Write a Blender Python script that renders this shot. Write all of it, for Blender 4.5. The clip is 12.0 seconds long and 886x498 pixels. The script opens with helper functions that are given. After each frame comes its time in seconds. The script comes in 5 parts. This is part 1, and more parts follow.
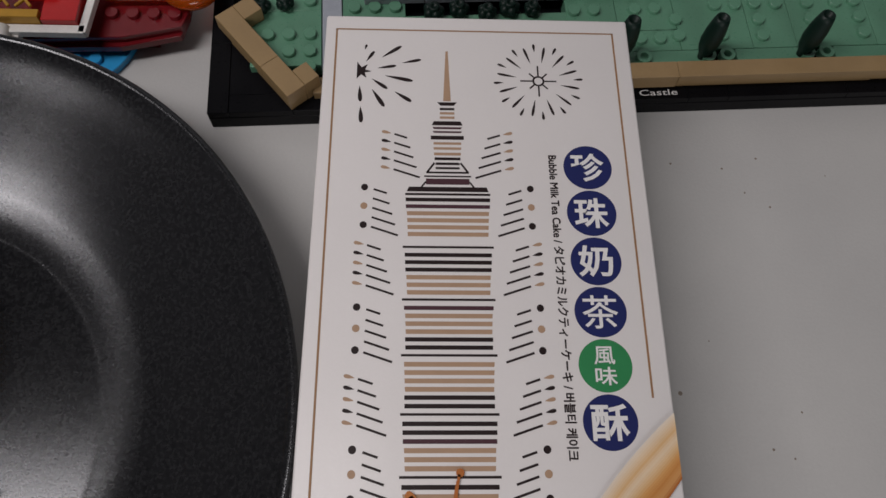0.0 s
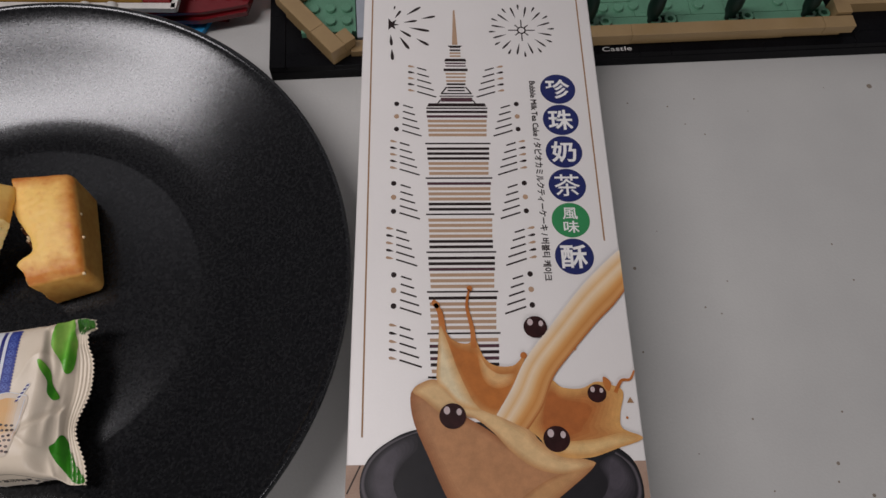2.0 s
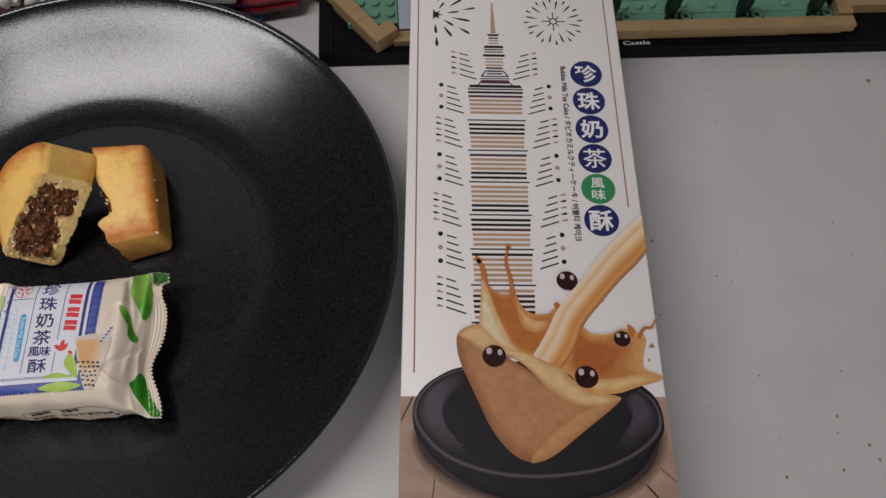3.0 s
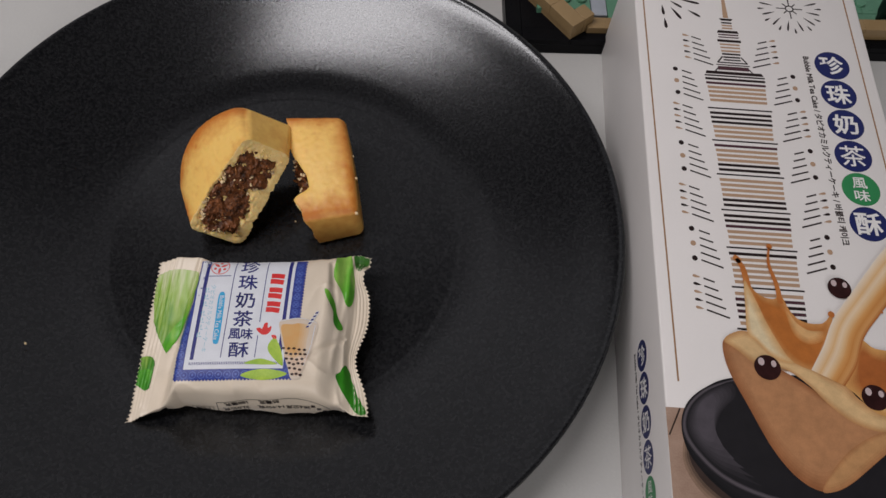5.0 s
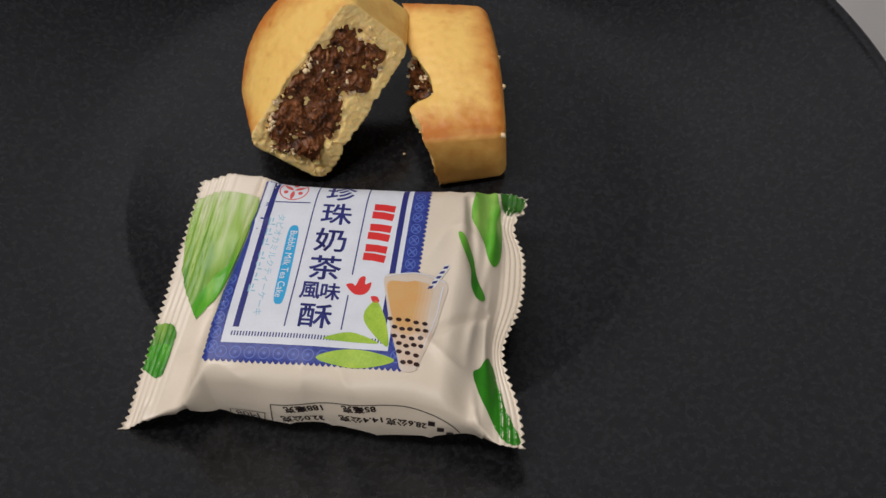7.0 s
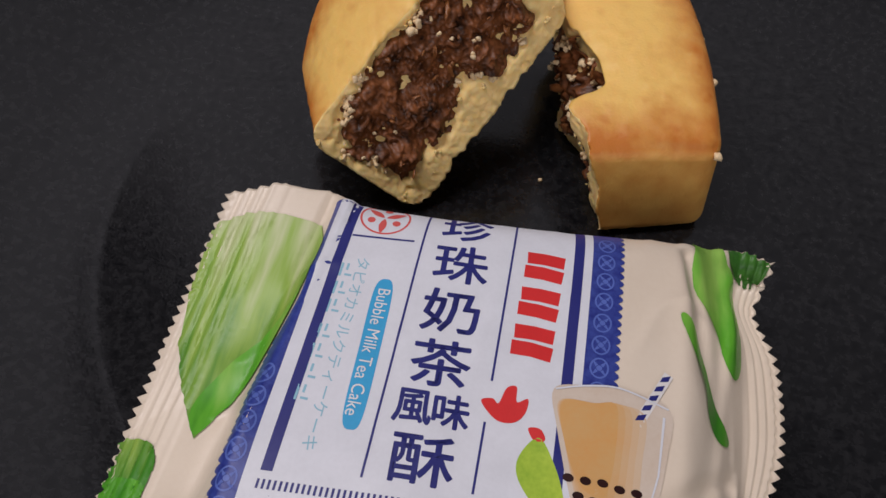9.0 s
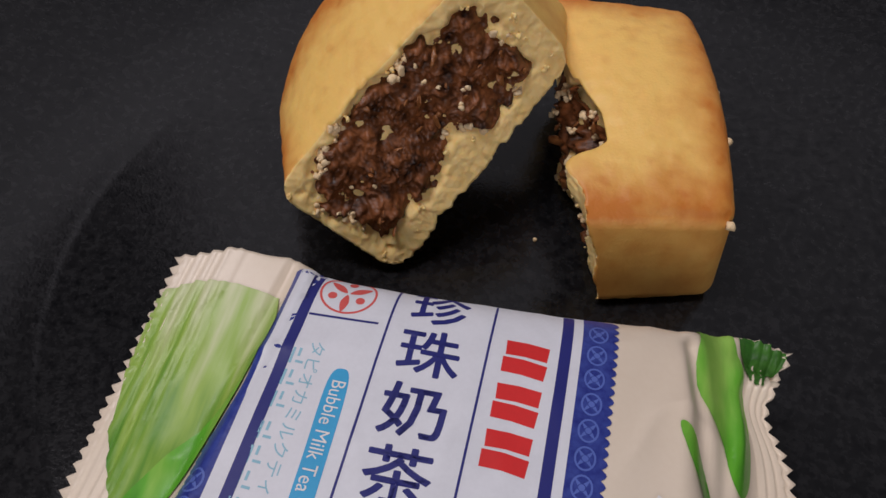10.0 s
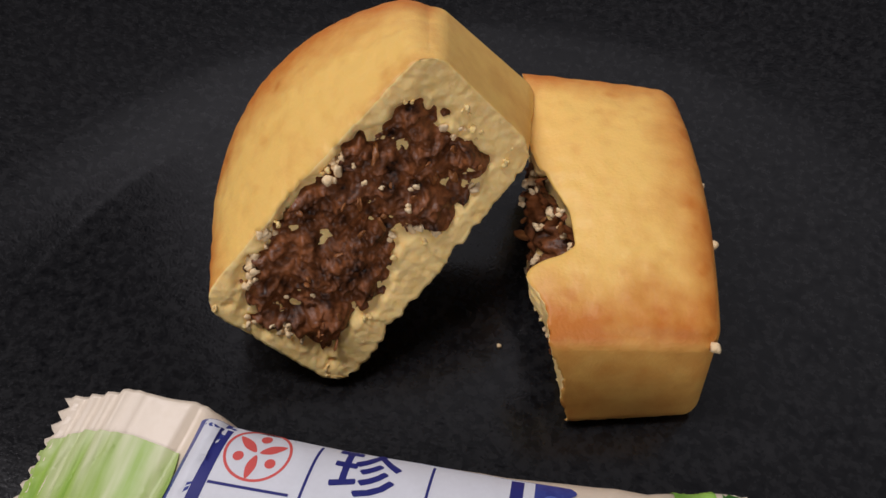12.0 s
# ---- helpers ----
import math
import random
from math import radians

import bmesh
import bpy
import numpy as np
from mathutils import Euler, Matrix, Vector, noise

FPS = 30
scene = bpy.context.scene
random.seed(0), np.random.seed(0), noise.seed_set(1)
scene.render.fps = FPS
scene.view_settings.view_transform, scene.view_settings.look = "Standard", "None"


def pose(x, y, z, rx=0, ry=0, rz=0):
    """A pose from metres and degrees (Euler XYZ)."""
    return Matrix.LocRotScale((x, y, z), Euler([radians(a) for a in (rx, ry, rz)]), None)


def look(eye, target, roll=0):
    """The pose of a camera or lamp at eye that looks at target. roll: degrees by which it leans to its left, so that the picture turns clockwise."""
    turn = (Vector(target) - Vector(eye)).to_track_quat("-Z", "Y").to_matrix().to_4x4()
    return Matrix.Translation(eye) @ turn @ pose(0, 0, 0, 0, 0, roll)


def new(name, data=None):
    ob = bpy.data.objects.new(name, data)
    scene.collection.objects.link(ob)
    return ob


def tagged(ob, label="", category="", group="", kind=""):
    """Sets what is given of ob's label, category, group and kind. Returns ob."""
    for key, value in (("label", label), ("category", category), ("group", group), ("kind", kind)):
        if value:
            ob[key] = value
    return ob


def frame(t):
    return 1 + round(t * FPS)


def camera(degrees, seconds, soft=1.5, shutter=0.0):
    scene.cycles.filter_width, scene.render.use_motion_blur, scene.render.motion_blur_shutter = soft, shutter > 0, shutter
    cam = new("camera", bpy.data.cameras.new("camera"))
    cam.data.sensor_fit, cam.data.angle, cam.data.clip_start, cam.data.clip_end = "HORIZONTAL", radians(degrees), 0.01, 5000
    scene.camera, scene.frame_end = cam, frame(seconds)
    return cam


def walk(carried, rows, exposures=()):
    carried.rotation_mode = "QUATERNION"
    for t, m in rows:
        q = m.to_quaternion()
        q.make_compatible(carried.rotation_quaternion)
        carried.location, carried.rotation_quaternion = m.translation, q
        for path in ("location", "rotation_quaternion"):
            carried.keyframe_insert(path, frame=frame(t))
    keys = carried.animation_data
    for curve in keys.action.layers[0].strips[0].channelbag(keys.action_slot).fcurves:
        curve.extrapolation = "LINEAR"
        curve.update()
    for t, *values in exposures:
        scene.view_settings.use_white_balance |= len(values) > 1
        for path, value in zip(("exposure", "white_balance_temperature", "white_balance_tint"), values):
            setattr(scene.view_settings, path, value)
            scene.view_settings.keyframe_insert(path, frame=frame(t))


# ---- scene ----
cam = camera(62.6, 12.0)
PATH = [
    (0, (0.1331, 0.1366, 0.2453), (0.1984, 0.7891, -1.3668), 5.8),
    (0.5, (0.1322, 0.1235, 0.2514), (0.1984, 0.7778, -1.3598), 5.6),
    (1, (0.1279, 0.1009, 0.2671), (0.1905, 0.7665, -1.3389), 4.9),
    (1.5, (0.1270, 0.0774, 0.2862), (0.1853, 0.7621, -1.3128), 4.2),
    (2, (0.1261, 0.0618, 0.3001), (0.1879, 0.7612, -1.2920), 4.3),
    (2.5, (0.1201, 0.0487, 0.3115), (0.1827, 0.7578, -1.2763), 4.4),
    (2.7, (0.1166, 0.0391, 0.3202), (0.1775, 0.7552, -1.2650), 4.5),
    (4.5, (0.0470, 0.0209, 0.3080), (0.0792, 0.7708, -1.2615), 5.1),
    (5, (0.0261, 0.0305, 0.2845), (0.0470, 0.8056, -1.2728), 5.2),
    (5.5, (0.0122, 0.0305, 0.2566), (0.0009, 0.8352, -1.2867), 3.9),
    (6, (0.0009, 0.0357, 0.2227), (-0.0383, 0.8830, -1.2972), 3.2),
    (6.5, (-0.0043, 0.0391, 0.1931), (-0.0835, 0.9335, -1.2980), 2.0),
    (8.3, (-0.0191, 0.0635, 0.1314), (-0.1749, 1.0527, -1.2911), 1.6),
    (8.5, (-0.0235, 0.0670, 0.1235), (-0.1958, 1.0745, -1.2850), 1.4),
    (9, (-0.0348, 0.0818, 0.1114), (-0.2088, 1.1040, -1.2859), 3.2),
    (9.5, (-0.0365, 0.0887, 0.1105), (-0.2358, 1.1206, -1.2763), 3.4),
    (10, (-0.0322, 0.0957, 0.1070), (-0.2532, 1.1414, -1.2659), 3.2),
    (10.5, (-0.0305, 0.1027, 0.1035), (-0.2680, 1.1623, -1.2563), 2.9),
    (11, (-0.0278, 0.1096, 0.1018), (-0.2758, 1.1702, -1.2554), 2.6),
    (11.5, (-0.0270, 0.1148, 0.1035), (-0.2784, 1.1832, -1.2467), 2.3),
    (12, (-0.0287, 0.1157, 0.1053), (-0.2784, 1.1902, -1.2406), 2.3),
]
walk(cam, [(t, look(eye, target, roll)) for t, eye, target, roll in PATH], [(0, 0.0, 6500, 15), (2.7, 0.04, 6500, 15), (5, 0.08, 6500, 14), (6.5, 0.26, 6500, 11), (8.5, 0.17, 6500, 19), (10, 0.0, 6500, 20), (12, 0.24, 6500, 18)])

# ---- light: a plain room, one long lamp overhead, an added fill behind the camera ----
world = bpy.data.worlds.new("room_air")
scene.world = world
world.use_nodes = True
world.node_tree.nodes["Background"].inputs[0].default_value = (0.8, 0.9, 1.0, 1)
world.node_tree.nodes["Background"].inputs[1].default_value = 0.03


def area_lamp(name, size_x, size_y, watts, place, colour):
    data = bpy.data.lights.new(name, "AREA")
    data.shape, data.size, data.size_y, data.energy, data.color = "RECTANGLE", size_x, size_y, watts, colour
    ob = new(name, data)
    ob.matrix_world = place
    return ob


area_lamp("ceiling_lamp", 1.22, 0.28, 16.2, pose(-0.80, 0.125, 1.5), (1.0, 0.965, 0.945))
# Added fill for faces turned towards the camera; no window is modelled.
area_lamp("front_fill", 1.1, 1.2, 14.0, look((0.3, -1.75, 0.9), (0.0, 0.2, 0.0)), (1.0, 0.98, 0.96))


# ---- materials ----
def material(name, colour, rough=0.5, second=None, amount=0.5, size=0.004, fine=0.0006, bump=0.0, metal=0.0, spec=0.5, rough_var=0.08, coat=0.0):
    """A surface with broad mottling of a given size, fine grain, and relief from the grain."""
    m = bpy.data.materials.new(name)
    m.use_nodes = True
    nt = m.node_tree
    b = nt.nodes["Principled BSDF"]
    co = nt.nodes.new("ShaderNodeTexCoord")
    big = nt.nodes.new("ShaderNodeTexNoise")
    small = nt.nodes.new("ShaderNodeTexNoise")
    big.inputs["Scale"].default_value, big.inputs["Detail"].default_value = 1.0 / size, 4
    small.inputs["Scale"].default_value, small.inputs["Detail"].default_value = 1.0 / fine, 2
    for n in (big, small):
        nt.links.new(co.outputs["Object"], n.inputs["Vector"])
    add = nt.nodes.new("ShaderNodeMath")
    add.operation = "MULTIPLY_ADD"
    add.inputs[1].default_value = 0.35
    nt.links.new(small.outputs["Fac"], add.inputs[0])
    nt.links.new(big.outputs["Fac"], add.inputs[2])
    ramp = nt.nodes.new("ShaderNodeValToRGB")
    ramp.color_ramp.elements[0].position, ramp.color_ramp.elements[1].position = 0.45, 0.9
    second = second or tuple(c * (1 - 0.25 * amount) for c in colour)
    ramp.color_ramp.elements[0].color, ramp.color_ramp.elements[1].color = (*colour, 1), (*second, 1)
    nt.links.new(add.outputs[0], ramp.inputs["Fac"])
    nt.links.new(ramp.outputs["Color"], b.inputs["Base Color"])
    rr = nt.nodes.new("ShaderNodeMapRange")
    rr.inputs["To Min"].default_value, rr.inputs["To Max"].default_value = max(0.02, rough - rough_var), min(1, rough + rough_var)
    nt.links.new(small.outputs["Fac"], rr.inputs["Value"])
    nt.links.new(rr.outputs["Result"], b.inputs["Roughness"])
    b.inputs["Metallic"].default_value = metal
    b.inputs["Specular IOR Level"].default_value = spec
    b.inputs["Coat Weight"].default_value = coat
    b.inputs["Coat Roughness"].default_value = 0.15
    if bump:
        bp = nt.nodes.new("ShaderNodeBump")
        bp.inputs["Strength"].default_value, bp.inputs["Distance"].default_value = bump, fine * 0.5
        nt.links.new(small.outputs["Fac"], bp.inputs["Height"])
        nt.links.new(bp.outputs["Normal"], b.inputs["Normal"])
    return m


def blended(name, dark, light, attribute, rough, fine, bump, sub=0.0):
    """A surface whose colour runs between two tones by a painted attribute, broken up by grain."""
    m = material(name, light, rough, None, 0.3, 0.003, fine, bump)
    nt = m.node_tree
    b = nt.nodes["Principled BSDF"]
    at = nt.nodes.new("ShaderNodeAttribute")
    at.attribute_name = attribute
    no = nt.nodes.new("ShaderNodeTexNoise")
    no.inputs["Scale"].default_value, no.inputs["Detail"].default_value = 350, 5
    co = nt.nodes.new("ShaderNodeTexCoord")
    nt.links.new(co.outputs["Object"], no.inputs["Vector"])
    ma = nt.nodes.new("ShaderNodeMath")
    ma.operation = "MULTIPLY_ADD"
    ma.inputs[1].default_value = 0.55
    nt.links.new(no.outputs["Fac"], ma.inputs[0])
    nt.links.new(at.outputs["Fac"], ma.inputs[2])
    ramp = nt.nodes.new("ShaderNodeValToRGB")
    e = ramp.color_ramp.elements
    e[0].position, e[0].color = 0.30, (*light, 1)
    e[1].position, e[1].color = 1.0, (*dark, 1)
    nt.links.new(ma.outputs[0], ramp.inputs["Fac"])
    nt.links.new(ramp.outputs["Color"], b.inputs["Base Color"])
    if sub:
        b.inputs["Subsurface Weight"].default_value = sub
        b.inputs["Subsurface Radius"].default_value = (0.003, 0.0015, 0.0006)
        b.inputs["Subsurface Scale"].default_value = 0.6
    return m


# paler than the other walls, to lighten what the plate reflects
REFLECTOR_WALL = material("pale_reflector_paint", (0.50, 0.51, 0.53), 0.8, None, 0.4, 0.4, 0.01)
WALL = material("wall_paint", (0.14, 0.14, 0.145), 0.8, None, 0.4, 0.4, 0.01)
CEILING = material("ceiling_paint", (0.13, 0.13, 0.13), 0.8, None, 0.4, 0.4, 0.01)
FLOOR = material("floor_laminate", (0.25, 0.18, 0.12), 0.5, (0.18, 0.12, 0.08), 1, 0.2, 0.01)
TABLE = material("table_laminate", (0.54, 0.54, 0.525), 0.42, (0.49, 0.49, 0.48), 1, 0.05, 0.0012, 0.12)
SPECK = material("table_speck", (0.24, 0.20, 0.16), 0.7)
STONEWARE = material("black_stoneware", (0.0034, 0.0037, 0.0046), 0.15, (0.0175, 0.0180, 0.0195), 1, 0.0013, 0.0005, 0.14, spec=0.42, rough_var=0.05)
# the well of the plate is matt from use, the rim keeps its glaze
nt = STONEWARE.node_tree
wear_co = nt.nodes.new("ShaderNodeTexCoord")
flat_co = nt.nodes.new("ShaderNodeVectorMath")
flat_co.operation = "MULTIPLY"
flat_co.inputs[1].default_value = (1, 1, 0)
far = nt.nodes.new("ShaderNodeVectorMath")
far.operation = "LENGTH"
wear = nt.nodes.new("ShaderNodeMapRange")
wear.inputs["From Min"].default_value, wear.inputs["From Max"].default_value = 0.062, 0.090
wear.inputs["To Min"].default_value, wear.inputs["To Max"].default_value = 0.01, 0.0
total = nt.nodes.new("ShaderNodeMath")
shader = nt.nodes["Principled BSDF"]
was = shader.inputs["Roughness"].links[0].from_socket
nt.links.new(wear_co.outputs["Object"], flat_co.inputs[0])
nt.links.new(flat_co.outputs[0], far.inputs[0])
nt.links.new(far.outputs["Value"], wear.inputs["Value"])
nt.links.new(wear.outputs["Result"], total.inputs[0])
nt.links.new(was, total.inputs[1])
nt.links.new(total.outputs[0], shader.inputs["Roughness"])
grain = nt.nodes.new("ShaderNodeMapRange")
grain.inputs["From Min"].default_value, grain.inputs["From Max"].default_value = 0.080, 0.110
grain.inputs["To Min"].default_value, grain.inputs["To Max"].default_value = 0.11, 0.09
nt.links.new(far.outputs["Value"], grain.inputs["Value"])
nt.links.new(grain.outputs["Result"], nt.nodes["Bump"].inputs["Strength"])
shader.inputs["Specular Tint"].default_value = (0.94, 0.97, 1.0, 1)
gloss = nt.nodes.new("ShaderNodeMapRange")
gloss.inputs["From Min"].default_value, gloss.inputs["From Max"].default_value = 0.062, 0.090
gloss.inputs["To Min"].default_value, gloss.inputs["To Max"].default_value = 0.40, 0.44
nt.links.new(far.outputs["Value"], gloss.inputs["Value"])
nt.links.new(gloss.outputs["Result"], shader.inputs["Specular IOR Level"])
CARD = material("white_card", (0.80, 0.775, 0.76), 0.42, (0.77, 0.745, 0.73), 1, 0.03, 0.0008, 0.05)
BLACK_TOY = material("black_plastic", (0.003, 0.003, 0.004), 0.3, (0.006, 0.006, 0.007), 1, 0.02, 0.001, spec=0.07)
TAN_TOY = material("tan_plastic", (0.31, 0.21, 0.10), 0.35, (0.27, 0.18, 0.085), 1, 0.01, 0.001)
GREEN_TOY = material("sand_green_plastic", (0.105, 0.265, 0.17), 0.3, (0.095, 0.235, 0.15), 1, 0.01, 0.001)
DARKGREEN_TOY = material("dark_green_plastic", (0.003, 0.014, 0.010), 0.45, spec=0.25)
GREY_TOY = material("light_bluish_grey_plastic", (0.36, 0.39, 0.44), 0.3)
RED_TOY = material("red_plastic", (0.45, 0.012, 0.012), 0.22)
DARKRED_TOY = material("dark_red_plastic", (0.16, 0.008, 0.012), 0.22)
WHITE_TOY = material("white_plastic", (0.78, 0.77, 0.74), 0.28)
BLUE_TOY = material("azure_plastic", (0.03, 0.33, 0.68), 0.22)
GOLD_TOY = material("gold_plastic", (0.50, 0.27, 0.03), 0.32, metal=0.35)
ORANGE_TOY = material("clear_orange_plastic", (0.85, 0.16, 0.01), 0.12)
ORANGE_TOY.node_tree.nodes["Principled BSDF"].inputs["Transmission Weight"].default_value = 0.75


def ink(name, colour, rough=0.45, second=None, size=0.004):
    return material(name, colour, rough, second, 0.3, size, 0.0005, spec=0.3)


INK_DARK = ink("dark_brown_ink", (0.018, 0.009, 0.009))
INK_PURPLE = ink("purple_brown_ink", (0.075, 0.030, 0.040))
INK_TAN = ink("tan_ink", (0.45, 0.295, 0.19))
INK_BRONZE = ink("bronze_ink", (0.33, 0.185, 0.09))
INK_NAVY = ink("navy_ink", (0.015, 0.022, 0.115))
INK_GREEN = ink("green_ink", (0.03, 0.24, 0.085))
INK_WHITE = ink("white_ink", (0.80, 0.79, 0.78))
INK_BLUE = ink("royal_blue_ink", (0.016, 0.027, 0.215), 0.4, (0.045, 0.075, 0.34), 0.0011)
INK_LINE = ink("blue_line_ink", (0.02, 0.025, 0.19))
INK_CYAN = ink("cyan_ink", (0.03, 0.38, 0.70))
INK_PALECYAN = ink("pale_cyan_ink", (0.28, 0.55, 0.68))
INK_RED = ink("red_ink", (0.72, 0.03, 0.03))
INK_CORAL = ink("coral_ink", (0.72, 0.11, 0.10))
INK_LIME = ink("lime_leaf_ink", (0.44, 0.62, 0.06), 0.4, (0.26, 0.46, 0.03), 0.004)


def leaf_ink(name, tones, start, run, streak):
    """A printed leaf: tones run from a start along a vector (metres), broken into streaks that lie along the leaf."""
    m = ink(name, tones[0], 0.36)
    nt = m.node_tree
    co = nt.nodes.new("ShaderNodeTexCoord")
    mp = nt.nodes.new("ShaderNodeMapping")
    mp.inputs["Location"].default_value = (-start[0], -start[1], 0)
    dot = nt.nodes.new("ShaderNodeVectorMath")
    dot.operation = "DOT_PRODUCT"
    k = run[0] ** 2 + run[1] ** 2
    dot.inputs[1].default_value = (run[0] / k, run[1] / k, 0)
    sc = nt.nodes.new("ShaderNodeVectorMath")
    sc.operation = "MULTIPLY"
    sc.inputs[1].default_value = streak
    no = nt.nodes.new("ShaderNodeTexNoise")
    no.inputs["Scale"].default_value, no.inputs["Detail"].default_value = 1.0, 3
    ma = nt.nodes.new("ShaderNodeMath")
    ma.operation = "MULTIPLY_ADD"
    ma.inputs[1].default_value = 1.7
    sb = nt.nodes.new("ShaderNodeMath")
    sb.operation = "SUBTRACT"
    sb.inputs[1].default_value = 0.80
    ramp = nt.nodes.new("ShaderNodeValToRGB")
    e = ramp.color_ramp.elements
    e[0].position, e[0].color = 0.0, (*tones[0], 1)
    e[1].position, e[1].color = 1.0, (*tones[-1], 1)
    mid = e.new(0.5)
    mid.color = (*tones[1], 1)
    nt.links.new(co.outputs["Object"], mp.inputs["Vector"])
    nt.links.new(mp.outputs["Vector"], dot.inputs[0])
    nt.links.new(co.outputs["Object"], sc.inputs[0])
    nt.links.new(sc.outputs[0], no.inputs["Vector"])
    nt.links.new(no.outputs["Fac"], ma.inputs[0])
    nt.links.new(dot.outputs["Value"], ma.inputs[2])
    nt.links.new(ma.outputs[0], sb.inputs[0])
    nt.links.new(sb.outputs[0], ramp.inputs["Fac"])
    nt.links.new(ramp.outputs["Color"], nt.nodes["Principled BSDF"].inputs["Base Color"])
    return m


INK_LEAF = leaf_ink("green_leaf_ink", ((0.30, 0.56, 0.10), (0.11, 0.42, 0.03), (0.03, 0.22, 0.012)), (-0.012, 0.15), (0.010, -0.035), (300, 90, 0))
INK_PALELEAF = leaf_ink("pale_leaf_ink", ((0.58, 0.63, 0.36), (0.30, 0.47, 0.08), (0.05, 0.24, 0.02)), (-0.078, 0.138), (0.014, -0.026), (420, 50, 0))
INK_SHADED_EAR = ink("shaded_ear_ink", (0.020, 0.095, 0.015), 0.4, (0.06, 0.22, 0.025), 0.003)
INK_MOTIF = ink("pale_blue_ink", (0.10, 0.16, 0.52))
INK_PANEL = ink("panel_white_ink", (0.74, 0.77, 0.83))


# ---- building helpers ----
def part(name, bm, mat, parent=None, label="", smooth=True):
    me = bpy.data.meshes.new(name)
    bm.to_mesh(me)
    bm.free()
    for p in me.polygons:
        p.use_smooth = smooth
    me.materials.append(mat)
    ob = new(name, me)
    ob.parent = parent
    if label:
        tagged(ob, label)
    return ob


def thing(name, label, category, group="", kind="", at=(0, 0, 0), turn=0.0):
    ob = new(name)
    ob.empty_display_size = 0.01
    ob.matrix_world = pose(*at, 0, 0, turn)
    return tagged(ob, label, category, group, kind)


def block(x0, x1, y0, y1, z0, z1, bevel=0.0, seg=2):
    bm = bmesh.new()
    bmesh.ops.create_cube(bm, size=1)
    for v in bm.verts:
        v.co = Vector(((x0 + x1) / 2 + v.co.x * (x1 - x0), (y0 + y1) / 2 + v.co.y * (y1 - y0), (z0 + z1) / 2 + v.co.z * (z1 - z0)))
    if bevel:
        bmesh.ops.bevel(bm, geom=bm.edges[:], offset=bevel, segments=seg, profile=0.5, affect="EDGES")
    return bm


def lathe(profile, n=96, centre=(0, 0, 0), axis=None):
    bm = bmesh.new()
    rings = []
    for r, z in profile:
        rings.append([bm.verts.new((r * math.cos(2 * math.pi * i / n), r * math.sin(2 * math.pi * i / n), z)) for i in range(n)] if r > 1e-7 else [bm.verts.new((0, 0, z))])
    for a, b in zip(rings, rings[1:]):
        for i in range(n):
            j = (i + 1) % n
            q = [a[i % len(a)], a[j % len(a)], b[j % len(b)], b[i % len(b)]]
            q = [v for k, v in enumerate(q) if v not in q[:k]]
            if len(q) > 2:
                bm.faces.new(q)
    bmesh.ops.recalc_face_normals(bm, faces=bm.faces[:])
    if axis is not None:
        bm.transform(Vector((0, 0, 1)).rotation_difference(Vector(axis)).to_matrix().to_4x4())
    bm.transform(Matrix.Translation(centre))
    return bm


def merge(*meshes):
    out = bmesh.new()
    for bm in meshes:
        me = bpy.data.meshes.new("joined")
        bm.to_mesh(me)
        bm.free()
        out.from_mesh(me)
        bpy.data.meshes.remove(me)
    return out


def spline(points, closed=False, per=8):
    """A smooth line through a few control points."""
    pts = [Vector((*p, 0)) if len(p) == 2 else Vector(p) for p in points]
    n = len(pts)
    out = []
    for i in range(n if closed else n - 1):
        p0, p1, p2, p3 = (pts[(i + k) % n] if closed else pts[min(max(i + k, 0), n - 1)] for k in (-1, 0, 1, 2))
        for s in range(per):
            t = s / per
            out.append(0.5 * (2 * p1 + (p2 - p0) * t + (2 * p0 - 5 * p1 + 4 * p2 - p3) * t * t + (3 * p1 - p0 - 3 * p2 + p3) * t ** 3))
    if not closed:
        out.append(pts[-1])
    return out


# Flat printed shapes, drawn in millimetres in the plane of the thing that carries them.
def poly(points, lift=0.0):
    bm = bmesh.new()
    f = bm.faces.new([bm.verts.new((p[0], p[1], lift)) for p in points])
    f.normal_update()
    if f.normal.z < 0:
        f.normal_flip()
    bmesh.ops.triangulate(bm, faces=[f])
    return bm


def shape(points, lift=0.0, per=6):
    return poly([(p.x, p.y) for p in spline(points, True, per)], lift)


def rect(x0, x1, y0, y1, lift=0.0):
    return poly([(x0, y0), (x1, y0), (x1, y1), (x0, y1)], lift)


def disc(x, y, rx, ry=None, lift=0.0, n=32):
    ry = ry or rx
    return poly([(x + rx * math.cos(2 * math.pi * i / n), y + ry * math.sin(2 * math.pi * i / n)) for i in range(n)], lift)


def stroke(points, width, lift=0.0, taper=1.0):
    pts = [Vector((p[0], p[1], 0)) for p in points]
    left, right = [], []
    for i, p in enumerate(pts):
        d = (pts[min(i + 1, len(pts) - 1)] - pts[max(i - 1, 0)]).normalized()
        w = width * (1 + (taper - 1) * i / (len(pts) - 1)) / 2
        side = Vector((-d.y, d.x, 0)) * w
        left.append(p + side)
        right.append(p - side)
    bm = bmesh.new()
    l = [bm.verts.new((p.x, p.y, lift)) for p in left]
    r = [bm.verts.new((p.x, p.y, lift)) for p in right]
    for i in range(len(pts) - 1):
        bm.faces.new((r[i], r[i + 1], l[i + 1], l[i]))
    return bm


